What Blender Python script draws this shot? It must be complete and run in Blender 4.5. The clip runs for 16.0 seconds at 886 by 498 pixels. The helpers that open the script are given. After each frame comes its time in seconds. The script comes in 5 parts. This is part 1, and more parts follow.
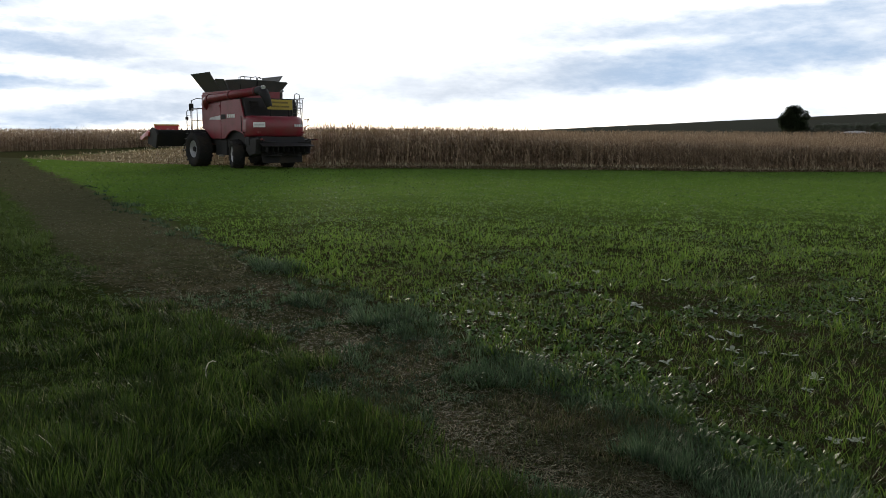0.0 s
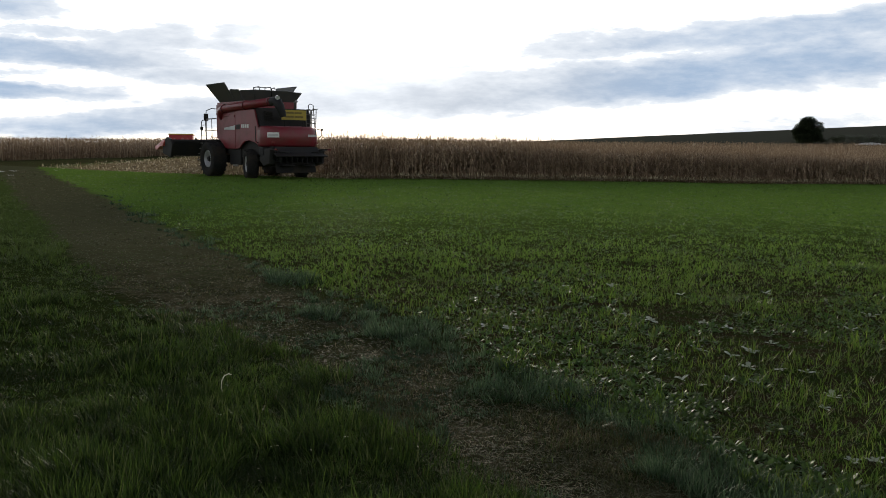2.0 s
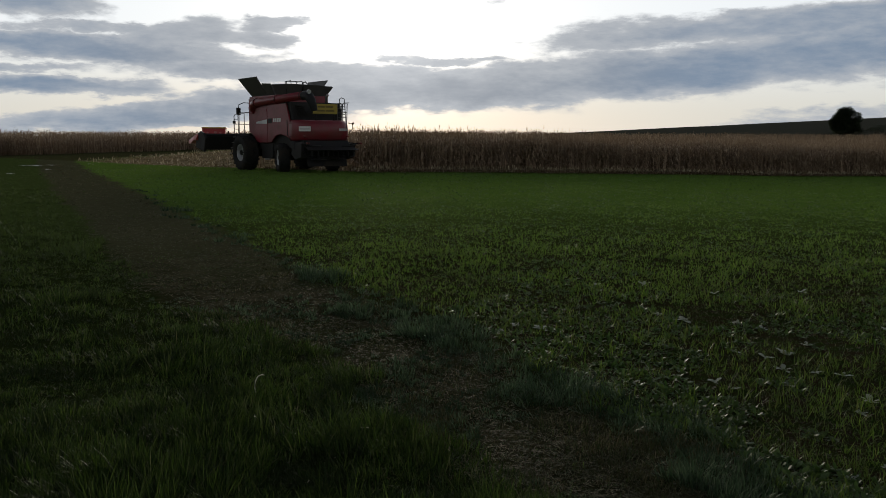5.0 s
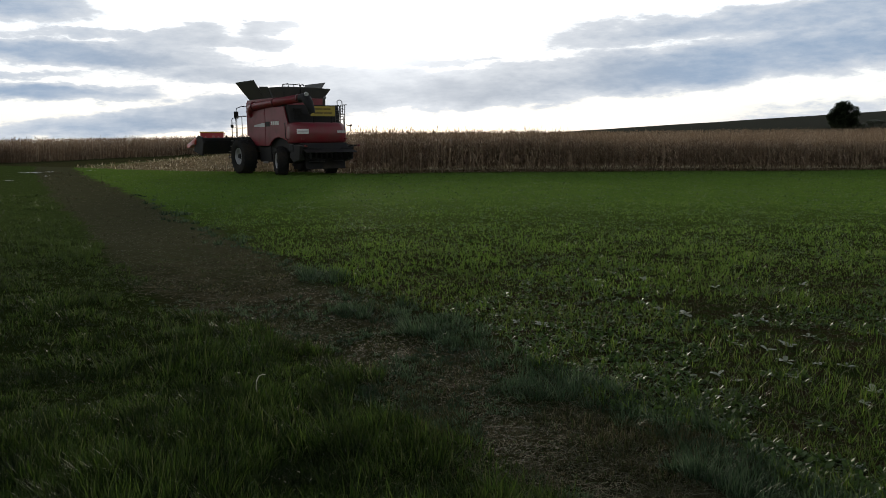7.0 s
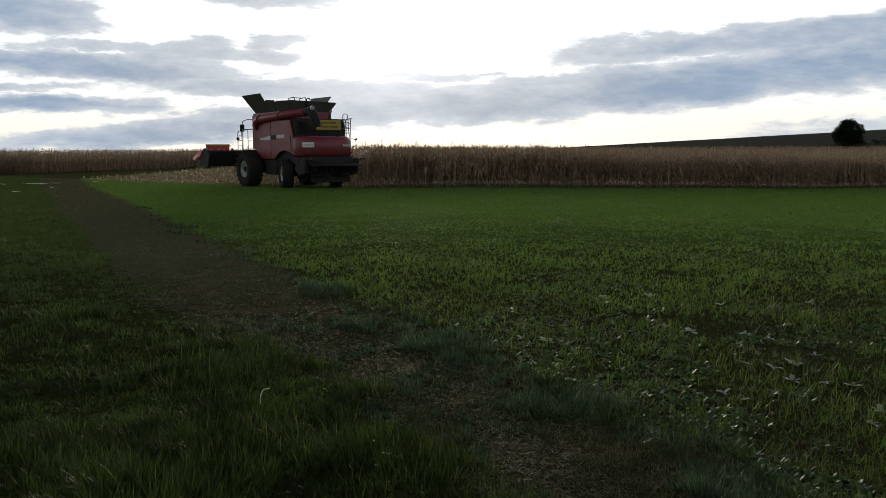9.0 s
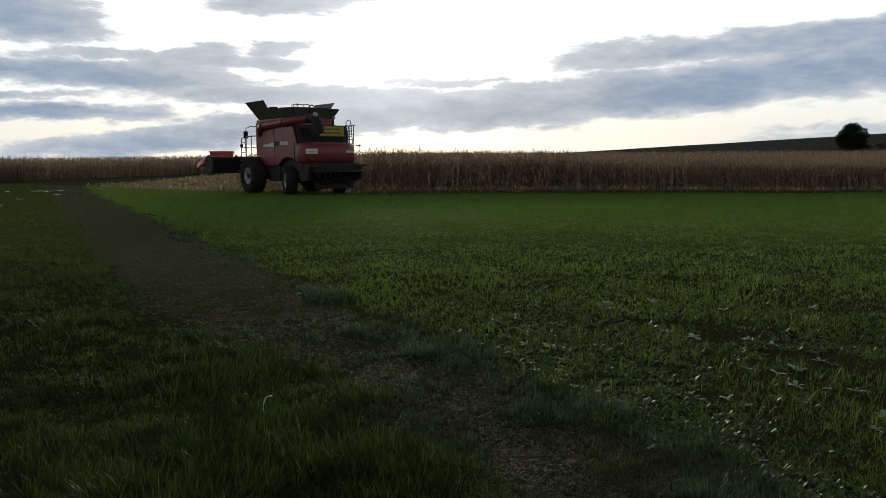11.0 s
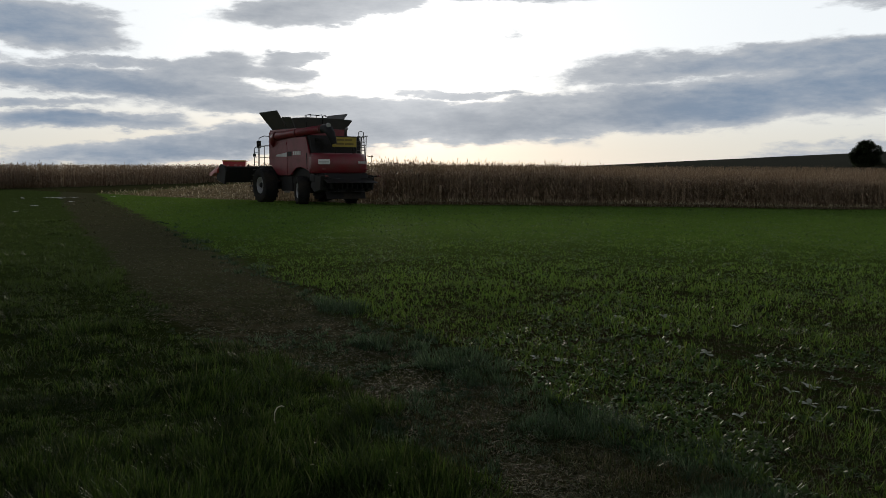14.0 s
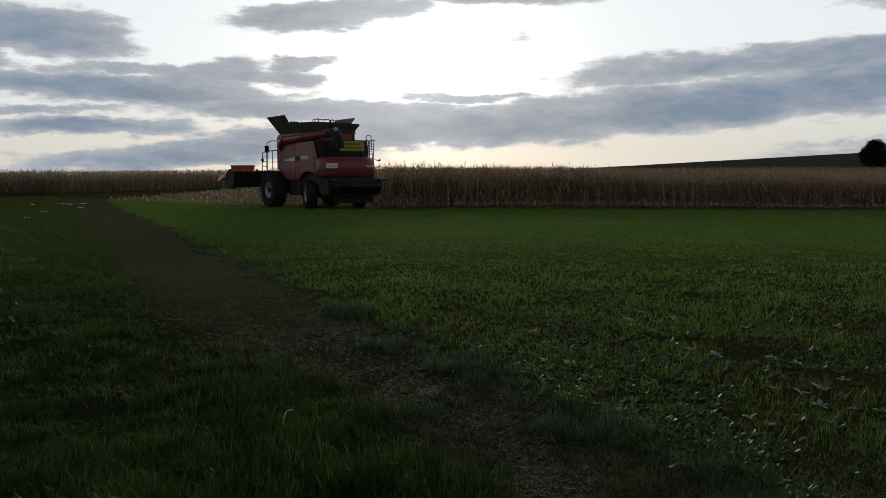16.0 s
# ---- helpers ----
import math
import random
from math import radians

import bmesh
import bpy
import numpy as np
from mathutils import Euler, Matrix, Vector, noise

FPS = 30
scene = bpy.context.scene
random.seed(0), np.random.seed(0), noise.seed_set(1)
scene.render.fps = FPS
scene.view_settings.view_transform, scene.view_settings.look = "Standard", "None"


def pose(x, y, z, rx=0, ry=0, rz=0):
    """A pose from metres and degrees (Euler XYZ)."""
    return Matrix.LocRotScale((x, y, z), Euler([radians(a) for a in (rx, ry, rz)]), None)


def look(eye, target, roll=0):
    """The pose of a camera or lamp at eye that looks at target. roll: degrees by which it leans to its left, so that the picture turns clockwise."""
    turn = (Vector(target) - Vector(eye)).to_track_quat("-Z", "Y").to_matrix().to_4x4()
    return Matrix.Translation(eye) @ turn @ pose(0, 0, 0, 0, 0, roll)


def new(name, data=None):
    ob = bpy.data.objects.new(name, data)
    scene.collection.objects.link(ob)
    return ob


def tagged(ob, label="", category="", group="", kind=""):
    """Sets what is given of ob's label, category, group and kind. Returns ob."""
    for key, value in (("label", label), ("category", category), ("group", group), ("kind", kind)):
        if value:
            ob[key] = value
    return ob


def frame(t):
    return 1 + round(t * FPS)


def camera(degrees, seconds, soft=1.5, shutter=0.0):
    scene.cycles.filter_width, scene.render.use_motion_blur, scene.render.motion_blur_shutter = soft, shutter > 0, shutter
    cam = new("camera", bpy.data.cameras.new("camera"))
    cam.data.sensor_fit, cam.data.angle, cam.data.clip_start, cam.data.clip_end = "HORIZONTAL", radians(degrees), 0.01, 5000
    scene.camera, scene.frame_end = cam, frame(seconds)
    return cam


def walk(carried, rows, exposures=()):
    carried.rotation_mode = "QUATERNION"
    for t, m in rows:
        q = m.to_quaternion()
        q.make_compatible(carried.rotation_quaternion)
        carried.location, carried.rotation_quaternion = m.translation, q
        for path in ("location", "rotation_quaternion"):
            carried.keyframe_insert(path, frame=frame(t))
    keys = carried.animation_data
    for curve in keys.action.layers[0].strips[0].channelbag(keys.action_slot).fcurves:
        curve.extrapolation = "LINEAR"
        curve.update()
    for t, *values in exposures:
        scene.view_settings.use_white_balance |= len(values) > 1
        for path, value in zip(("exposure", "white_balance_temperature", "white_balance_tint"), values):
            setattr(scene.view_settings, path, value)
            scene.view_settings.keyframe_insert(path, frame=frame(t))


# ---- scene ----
cam = camera(56.02, 16.0, soft=0.4)
ROWS = [
    (0, 0.037, -0.005, 1.522, -3.971, -7.572, -0.222),
    (0.5, 0.037, -0.005, 1.527, -3.908, -7.652, -0.565),
    (1, 0.018, -0.004, 1.528, -3.005, -7.035, -0.546),
    (1.5, 0.016, -0.005, 1.522, -1.816, -6.875, -0.815),
    (2, 0.015, -0.007, 1.552, -3.111, -6.892, -0.438),
    (2.5, 0.019, -0.005, 1.626, -4.161, -5.567, -0.357),
    (3, 0.010, -0.020, 1.627, -1.031, -3.663, 0.378),
    (3.5, 0.016, -0.025, 1.629, -1.149, -7.032, -0.529),
    (6, 0.005, 0.005, 1.609, -1.010, -7.484, 0.321),
    (6.5, 0.007, -0.005, 1.608, -1.183, -6.727, 0.722),
    (7, 0.012, 0.006, 1.586, -1.148, -7.386, 0.686),
    (7.5, 0.009, 0.004, 1.598, -0.901, -6.852, 0.653),
    (8, 0.012, 0.002, 1.596, -0.771, -6.587, 0.703),
    (8.5, 0.004, 0.005, 1.601, -0.833, -6.577, 0.412),
    (9, -0.001, 0.014, 1.591, -0.820, -6.406, 0.216),
    (11.5, 0.010, 0.005, 1.601, -0.554, -6.014, 0.501),
    (12, 0.002, 0.007, 1.596, -0.620, -6.050, 0.602),
    (12.5, -0.004, 0.005, 1.599, -0.059, -6.164, 0.315),
    (13, -0.006, 0.003, 1.601, 0.150, -5.667, 0.172),
    (13.5, -0.003, 0.001, 1.604, -0.000, -5.380, 0.000),
    (14, -0.010, 0.006, 1.605, 0.194, -5.211, -0.270),
    (14.5, -0.004, -0.001, 1.602, 0.790, -5.259, 0.019),
    (15, -0.000, -0.004, 1.600, -0.030, -5.212, -0.006),
    (15.5, -0.010, -0.009, 1.608, 0.428, -5.205, 0.007),
    (16, -0.006, 0.002, 1.604, 0.730, -4.997, 0.213),
]
walk(cam, [(t, pose(x, y, z, 90 + pitch, roll, yaw)) for t, x, y, z, yaw, pitch, roll in ROWS],
     exposures=[(0, 0.74), (1.0, 0.68), (1.5, 0.45), (2.0, 0.5), (2.5, 0.4), (3.0, -0.35), (3.5, -0.5), (6.0, -0.1), (6.5, 0.12), (7.0, 0.24),
                (9.0, 0.12), (12.5, -0.16), (14.5, -0.38), (16.0, -0.45)])

# ---- sky, sun ----
SUN_AZ, SUN_EL = -2.6, 8.0       # degrees: to the right of straight ahead, above the horizon
world = bpy.data.worlds.new("evening_sky")
scene.world = world
world.use_nodes = True
WN, WL = world.node_tree.nodes, world.node_tree.links
WN.clear()


class Nodes:
    """Small helper to write node sums as code."""

    def __init__(self, tree):
        self.tree = tree

    def node(self, kind, ins=(), **props):
        n = self.tree.nodes.new(kind)
        for k, v in props.items():
            setattr(n, k, v)
        for k, v in (ins.items() if isinstance(ins, dict) else enumerate(ins)):
            if v is None:
                continue
            if isinstance(v, bpy.types.NodeSocket):
                self.tree.links.new(v, n.inputs[k])
            else:
                n.inputs[k].default_value = v
        return n

    def math(self, op, a, b=None, c=None, clamp=False):
        return self.node("ShaderNodeMath", (a, b, c), operation=op, use_clamp=clamp).outputs[0]

    def ramp(self, fac, lo, hi, a=0.0, b=1.0):
        return self.node("ShaderNodeMapRange", {0: fac, 1: lo, 2: hi, 3: a, 4: b}, interpolation_type="SMOOTHSTEP").outputs[0]

    def mix(self, fac, a, b, blend="MIX"):
        n = self.tree.nodes.new("ShaderNodeMix")
        n.data_type, n.blend_type = "RGBA", blend
        for k, v in ((0, fac), (6, a), (7, b)):
            if isinstance(v, bpy.types.NodeSocket):
                self.tree.links.new(v, n.inputs[k])
            else:
                n.inputs[k].default_value = v if k == 0 else (*v[:3], 1)
        return n.outputs[2]

    def noise(self, vec, scale, detail=4, rough=0.55, dims="3D", distortion=0.0):
        return self.node("ShaderNodeTexNoise", {"Vector": vec, "Scale": scale, "Detail": detail, "Roughness": rough, "Distortion": distortion},
                         noise_dimensions=dims).outputs[0]


def make_sky():
    g = Nodes(world.node_tree)
    way = g.node("ShaderNodeTexCoord").outputs["Generated"]
    sep = g.node("ShaderNodeSeparateXYZ", [way])
    x, y, z = sep.outputs
    az = g.math("ARCTAN2", x, y)
    el = g.math("ARCSINE", z)
    # high cloud sheet, seen flat: the same clouds go on over the whole sky
    zz = g.math("MAXIMUM", z, 0.02)
    flat = g.node("ShaderNodeCombineXYZ", [az, g.math("MULTIPLY", el, 3.2), 0.0]).outputs[0]
    n1 = g.noise(flat, 7.0, 8, 0.62)
    n2 = g.noise(flat, 26.0, 6, 0.62)
    w1 = g.noise(g.node("ShaderNodeVectorMath", (flat, (3.1, 7.7, 1.3)), operation="ADD").outputs[0], 9.0, 5, 0.6)
    w2 = g.noise(g.node("ShaderNodeVectorMath", (flat, (9.4, 2.2, 5.6)), operation="ADD").outputs[0], 14.0, 5, 0.6)
    az0, el0 = az, el
    az = g.math("ADD", az, g.math("MULTIPLY", g.math("SUBTRACT", w1, 0.5), 0.13))
    el = g.math("ADD", el, g.math("MULTIPLY", g.math("SUBTRACT", w2, 0.5), 0.032))
    fine = g.math("ADD", g.math("MULTIPLY", n1, 0.65), g.math("MULTIPLY", n2, 0.35))
    wob = g.math("SUBTRACT", fine, 0.5)
    # the banks of cloud: (azimuth, elevation, half length, half height, tilt, strength), radians
    banks = [(0.33, 0.082, 0.42, 0.028, 0.075, 1.15), (0.40, 0.128, 0.26, 0.020, 0.055, 1.0), (0.02, 0.058, 0.24, 0.024, 0.03, 1.05), (0.12, 0.075, 0.16, 0.018, 0.05, 0.9),
             (0.52, 0.105, 0.22, 0.032, 0.05, 1.0), (-0.08, 0.070, 0.12, 0.018, 0.0, 0.9),
             (-0.46, 0.155, 0.11, 0.026, -0.05, 1.1), (-0.40, 0.098, 0.21, 0.015, -0.05, 1.1), (-0.29, 0.112, 0.08, 0.018, 0.1, 0.9), (-0.36, 0.120, 0.14, 0.008, 0.02, 0.8),
             (-0.41, 0.055, 0.11, 0.011, 0.0, 1.1), (-0.30, 0.028, 0.21, 0.014, 0.08, 1.05), (-0.22, 0.045, 0.10, 0.016, 0.06, 0.95), (-0.20, 0.075, 0.13, 0.014, -0.06, 0.95), (-0.50, 0.075, 0.12, 0.007, 0.0, 0.8),
             (-0.14, 0.188, 0.13, 0.016, 0.09, 1.0), (0.075, 0.168, 0.028, 0.018, -0.5, 0.5), (0.07, 0.214, 0.14, 0.017, 0.0, 1.1), (0.02, 0.092, 0.10, 0.007, 0.02, 0.8),
             (-0.17, 0.130, 0.045, 0.009, 0.1, 0.75), (0.45, 0.030, 0.15, 0.011, 0.05, 0.6), (-0.55, 0.125, 0.08, 0.012, -0.05, 0.8), (-0.19, 0.112, 0.05, 0.012, 0.0, 0.8),
             (-0.36, 0.250, 0.20, 0.014, -0.03, 0.8), (0.50, 0.180, 0.12, 0.008, 0.04, 0.55)]
    total = None
    for a, e, la, he, tilt, s in banks:
        da, de = g.math("SUBTRACT", az, a), g.math("SUBTRACT", el, e)
        de = g.math("SUBTRACT", de, g.math("MULTIPLY", da, tilt))
        q = g.math("ADD", g.math("POWER", g.math("ABSOLUTE", g.math("DIVIDE", da, la)), 2.0), g.math("POWER", g.math("ABSOLUTE", g.math("DIVIDE", de, he)), 2.0))
        m = g.math("MULTIPLY", g.math("DIVIDE", 1.0, g.math("ADD", 1.0, g.math("MULTIPLY", q, q))), s)
        total = m if total is None else g.math("MAXIMUM", total, m)
    # beyond those banks broken cloud all round and overhead
    over = g.noise(g.node("ShaderNodeCombineXYZ", [g.math("DIVIDE", x, g.math("ADD", zz, 0.25)), g.math("DIVIDE", y, g.math("ADD", zz, 0.25)), 3.0]).outputs[0], 1.6, 6, 0.55)
    around = g.math("MULTIPLY", g.ramp(over, 0.40, 0.66), g.math("MAXIMUM", g.ramp(el, 0.24, 0.36), g.ramp(g.math("ABSOLUTE", az), 0.62, 0.8)))
    total = g.math("MAXIMUM", total, around)
    dens = g.math("ADD", total, g.math("MULTIPLY", wob, 1.9))
    cover = g.ramp(dens, 0.29, 0.68)
    core = g.ramp(dens, 0.42, 1.4)
    # open sky: thin white veil near the sun, cream at the horizon
    sky = g.node("ShaderNodeTexSky", sky_type="NISHITA", sun_disc=False, sun_elevation=radians(SUN_EL), sun_rotation=radians(SUN_AZ)).outputs[0]
    blue = g.mix(1.0, sky, (0.10, 0.10, 0.10), "MULTIPLY")
    ds = g.math("SQRT", g.math("ADD", g.math("POWER", g.math("SUBTRACT", az0, radians(SUN_AZ)), 2.0), g.math("POWER", g.math("MULTIPLY", g.math("SUBTRACT", el0, radians(SUN_EL)), 1.3), 2.0)))
    ds = g.node("ShaderNodeMath", (ds, 3.0), operation="MINIMUM").outputs[0]
    low = g.ramp(el0, 0.02, 0.13)
    veil = g.mix(low, (0.88, 0.885, 0.83), (1.14, 1.20, 1.25))
    away = g.ramp(ds, 0.5, 1.1)
    high = g.ramp(el0, 0.15, 1.0)
    veil = g.mix(away, veil, g.mix(high, (0.53, 0.54, 0.55), (0.05, 0.065, 0.10)))
    open_sky = g.mix(0.94, blue, veil)
    # cloud bodies: warm grey round the sun, slate blue away from it
    body = g.mix(g.ramp(ds, 0.12, 0.42), (0.33, 0.37, 0.43), (0.255, 0.345, 0.475))
    grey = g.mix(core, (0.62, 0.65, 0.69), body)
    grey = g.mix(g.math("MULTIPLY", away, 0.85), grey, g.mix(high, (0.38, 0.39, 0.41), (0.045, 0.05, 0.065)))
    col = g.mix(cover, open_sky, grey)
    # glow of the sun through the cloud
    g1 = g.math("MULTIPLY", g.math("EXPONENT", g.math("MULTIPLY", g.math("MULTIPLY", ds, ds), -90.0)), 1.0)
    g2 = g.math("MULTIPLY", g.math("EXPONENT", g.math("MULTIPLY", ds, -7.0)), 0.45)
    glow = g.math("MULTIPLY", g.math("ADD", g1, g2), g.ramp(cover, 0.0, 1.0, 1.0, 0.28))
    col = g.mix(1.0, col, g.mix(glow, (0, 0, 0), (1.0, 0.98, 0.95)), "ADD")
    bg = g.node("ShaderNodeBackground", {0: col, 1: 1.0})
    out = g.node("ShaderNodeOutputWorld")
    g.tree.links.new(bg.outputs[0], out.inputs[0])


make_sky()
sun = new("sun", bpy.data.lights.new("sun", "SUN"))
sun.data.energy, sun.data.angle, sun.data.color = 2.0, radians(10), (1.0, 0.88, 0.70)
sun.matrix_world = look((0, 0, 30), (-math.sin(radians(SUN_AZ)) * 100, -math.cos(radians(SUN_AZ)) * 100, 30 - math.tan(radians(SUN_EL)) * 100))


# ---- materials ----
def material(name):
    m = bpy.data.materials.new(name)
    m.use_nodes = True
    m.node_tree.nodes.clear()
    return m, Nodes(m.node_tree)


def finish(m, g, shader, bump=None):
    out = g.node("ShaderNodeOutputMaterial")
    g.tree.links.new(shader, out.inputs[0])
    return m


def leaf(name, stops, rough=0.5, through_light=0.35, patch=None, spec=0.4, lush=None):
    """Leaf or blade: colour by piece from the stops, patchy over metres; lets light through."""
    m, g = material(name)
    rnd = g.node("ShaderNodeNewGeometry").outputs["Random Per Island"]
    pos = g.node("ShaderNodeTexCoord").outputs["Object"]
    r = g.node("ShaderNodeValToRGB", [rnd])
    el = r.color_ramp.elements
    while len(el) < len(stops):
        el.new(0.5)
    for i, c in enumerate(stops):
        el[i].position, el[i].color = i / (len(stops) - 1), (*c, 1)
    col = r.outputs[0]
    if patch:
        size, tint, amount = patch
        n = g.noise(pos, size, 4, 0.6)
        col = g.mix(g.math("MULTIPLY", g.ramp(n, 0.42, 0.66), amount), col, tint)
    if lush:                                   # mixes towards a brighter tint from y0 to y1
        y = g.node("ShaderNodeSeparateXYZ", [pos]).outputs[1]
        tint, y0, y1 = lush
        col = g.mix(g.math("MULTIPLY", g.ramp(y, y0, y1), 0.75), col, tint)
    n2 = g.noise(pos, 40.0, 2)
    col = g.mix(1.0, col, g.mix(n2, (0.75, 0.75, 0.75), (1.25, 1.25, 1.25)), "MULTIPLY")
    p = g.node("ShaderNodeBsdfPrincipled", {"Base Color": col, "Roughness": rough, "Specular IOR Level": spec})
    t = g.node("ShaderNodeBsdfTranslucent", {"Color": col})
    mx = g.node("ShaderNodeMixShader", [through_light, p.outputs[0], t.outputs[0]])
    return finish(m, g, mx.outputs[0])


def plain(name, base, rough=0.5, metal=0.0, dirt=(0.10, 0.085, 0.06), dirt_amount=0.35, grain=60.0, bump=0.0, spec=0.5, coat=0.0):
    """Painted, rubber or bare surface with dust at two scales."""
    m, g = material(name)
    pos = g.node("ShaderNodeTexCoord").outputs["Object"]
    big, small = g.noise(pos, 1.7, 5, 0.6), g.noise(pos, grain, 3, 0.6)
    w = g.math("MULTIPLY", g.ramp(g.math("ADD", g.math("MULTIPLY", big, 0.7), g.math("MULTIPLY", small, 0.3)), 0.42, 0.66), dirt_amount)
    col = g.mix(w, base, dirt)
    ro = g.math("ADD", rough, g.math("MULTIPLY", w, 0.4), clamp=True)
    ins = {"Base Color": col, "Roughness": ro, "Metallic": metal, "Specular IOR Level": spec, "Coat Weight": coat, "Coat Roughness": 0.15}
    if bump:
        ins["Normal"] = g.node("ShaderNodeBump", {"Strength": bump, "Distance": 0.01, "Height": small}).outputs[0]
    p = g.node("ShaderNodeBsdfPrincipled", ins)
    return finish(m, g, p.outputs[0])


# field edge: the wheel track and the verge run along it
EDGE_X, EDGE_S = 3.45, -0.48


def offset_np(x, y):
    return x - (EDGE_X + EDGE_S * y)


def track_left(y):
    """Where the worn track meets the uncut verge, as an offset from the field's edge; it widens further off."""
    return -1.25 - 1.0 * smooth(y, 5.2, 9.0) - 0.3 * smooth(y, 12, 25)


def field_start(y):
    """Offset at which the crop begins; the edge grass bulges into it once."""
    return 0.05 + 0.36 * np.exp(-((y - 7.4) / 1.4) ** 2)


def far_edge(x):
    """Where the green field ends and straw and corn begin (y for a given x)."""
    return 41.2 + np.where(x > -3, 0.40 * (x + 3), -0.71 * (x + 3))


def lattice(ix, iy, seed):
    h = (ix.astype(np.int64) * 374761393 + iy.astype(np.int64) * 668265263 + seed * 974711) & 0x7FFFFFFF
    h = ((h ^ (h >> 13)) * 1274126177) & 0x7FFFFFFF
    return ((h ^ (h >> 16)) & 0xFFFF) / 65535.0


def vnoise(x, y, scale, seed=0):
    c, d = math.cos(0.5 + 1.7 * seed), math.sin(0.5 + 1.7 * seed)
    x, y = np.asarray(x, float) * scale, np.asarray(y, float) * scale
    x, y = c * x - d * y, d * x + c * y
    ix, iy = np.floor(x), np.floor(y)
    fx, fy = x - ix, y - iy
    fx, fy = fx * fx * (3 - 2 * fx), fy * fy * (3 - 2 * fy)
    a, b = lattice(ix, iy, seed), lattice(ix + 1, iy, seed)
    c, d = lattice(ix, iy + 1, seed), lattice(ix + 1, iy + 1, seed)
    return (a * (1 - fx) + b * fx) * (1 - fy) + (c * (1 - fx) + d * fx) * fy


def smooth(v, lo, hi):
    t = np.clip((v - lo) / (hi - lo), 0, 1)
    return t * t * (3 - 2 * t)


def ground_z(x, y):
    """The lie of the land: falls gently to the right, rises behind, a long hill far off to the right."""
    x, y = np.asarray(x, float), np.asarray(y, float)
    right = -0.025 * (np.sqrt(x * x + 9) + x - 3) * 0.5 * smooth(y, -5, 18)
    z = right * (1 - smooth(y, 60, 150))
    z = z + 0.0085 * (np.clip(y, 45, 150) - 45) - 1.5 * smooth(y, 155, 240)
    hill = (5.2 + 0.052 * (x - 64))
    hill = np.where(hill > -3, hill, -3 + 0.0 * hill)
    hill = np.where(x > 300, 17.5 + 0.01 * (x - 300), hill)
    k = smooth(y, 200, 400)
    z = z * (1 - k) + (hill - 0.004 * np.clip(y - 400, 0, 800)) * k
    near = 1 - smooth(np.hypot(x, y), 20, 60)
    bumps = 0.05 * (vnoise(x, y, 0.9, 3) - 0.5) + 0.012 * (vnoise(x, y, 1.9, 4) - 0.5)
    rut = -0.03 * np.exp(-((offset_np(x, y) + 1.25) / 0.4) ** 2)
    return z + (bumps + rut) * near + 0.12 * (vnoise(x, y, 0.12, 5) - 0.5) * smooth(np.hypot(x, y), 8, 25)


def mesh_np(name, verts, quads, tris, mat, parent=None):
    """One mesh object out of arrays."""
    me = bpy.data.meshes.new(name)
    nq, nt = len(quads), len(tris)
    me.vertices.add(len(verts))
    me.vertices.foreach_set("co", np.asarray(verts, np.float32).ravel())
    loops = np.concatenate([np.asarray(quads, np.int32).ravel(), np.asarray(tris, np.int32).ravel()])
    me.loops.add(len(loops))
    me.loops.foreach_set("vertex_index", loops)
    me.polygons.add(nq + nt)
    me.polygons.foreach_set("loop_start", np.concatenate([np.arange(nq) * 4, nq * 4 + np.arange(nt) * 3]).astype(np.int32))
    me.materials.append(mat)
    me.update(calc_edges=True)
    me.validate()
    ob = new(name, me)
    ob.parent = parent
    return ob


def blade_arrays(P, out, rise, droop, width, az, seg=3, shape="blade", twist=0.0):
    """Ribbons from P: out metres sideways, rise up, droop down along a parabola; shape: blade tapers, leaf is widest in the middle, stalk keeps its width."""
    n = len(P)
    hx, hy = np.cos(az), np.sin(az)
    tw = az + twist
    sx, sy = -np.sin(tw), np.cos(tw)
    rows = []
    for k in range(seg):
        t = k / seg
        w = {"blade": 1 - 0.75 * t * t, "leaf": (0.25 + 2.6 * t * (1.05 - t)), "stalk": 1 - 0.35 * t}[shape] * width * 0.5
        cx, cy = P[:, 0] + hx * out * t, P[:, 1] + hy * out * t
        cz = P[:, 2] + rise * t - droop * t * t
        rows.append(np.stack([cx - sx * w, cy - sy * w, cz], 1))
        rows.append(np.stack([cx + sx * w, cy + sy * w, cz], 1))
    rows.append(np.stack([P[:, 0] + hx * out, P[:, 1] + hy * out, P[:, 2] + rise - droop], 1))
    m = 2 * seg + 1
    V = np.stack(rows, 1).reshape(-1, 3)
    base = np.arange(n)[:, None] * m
    Q = [base + np.array([[2 * k, 2 * k + 1, 2 * k + 3, 2 * k + 2]]) for k in range(seg - 1)]
    Q = np.concatenate(Q) if Q else np.zeros((0, 4), int)
    T = base + np.array([[2 * seg - 2, 2 * seg - 1, 2 * seg]])
    return V, Q, T


def join_arrays(sets):
    V, Q, T, k = [], [], [], 0
    for v, q, t in sets:
        V.append(v), Q.append(q + k), T.append(t + k)
        k += len(v)
    return np.concatenate(V), np.concatenate(Q), np.concatenate(T)


rng = np.random.default_rng(7)


def scatter(n, near, far, spread=0.72, side=0.6):
    """Plan positions ahead, thinning out with distance."""
    y = 1 / (1 / far + (1 / near - 1 / far) * rng.uniform(0, 1, n) ** 1.35)
    return rng.uniform(-spread, spread, n) * y + rng.uniform(-side, side, n), y


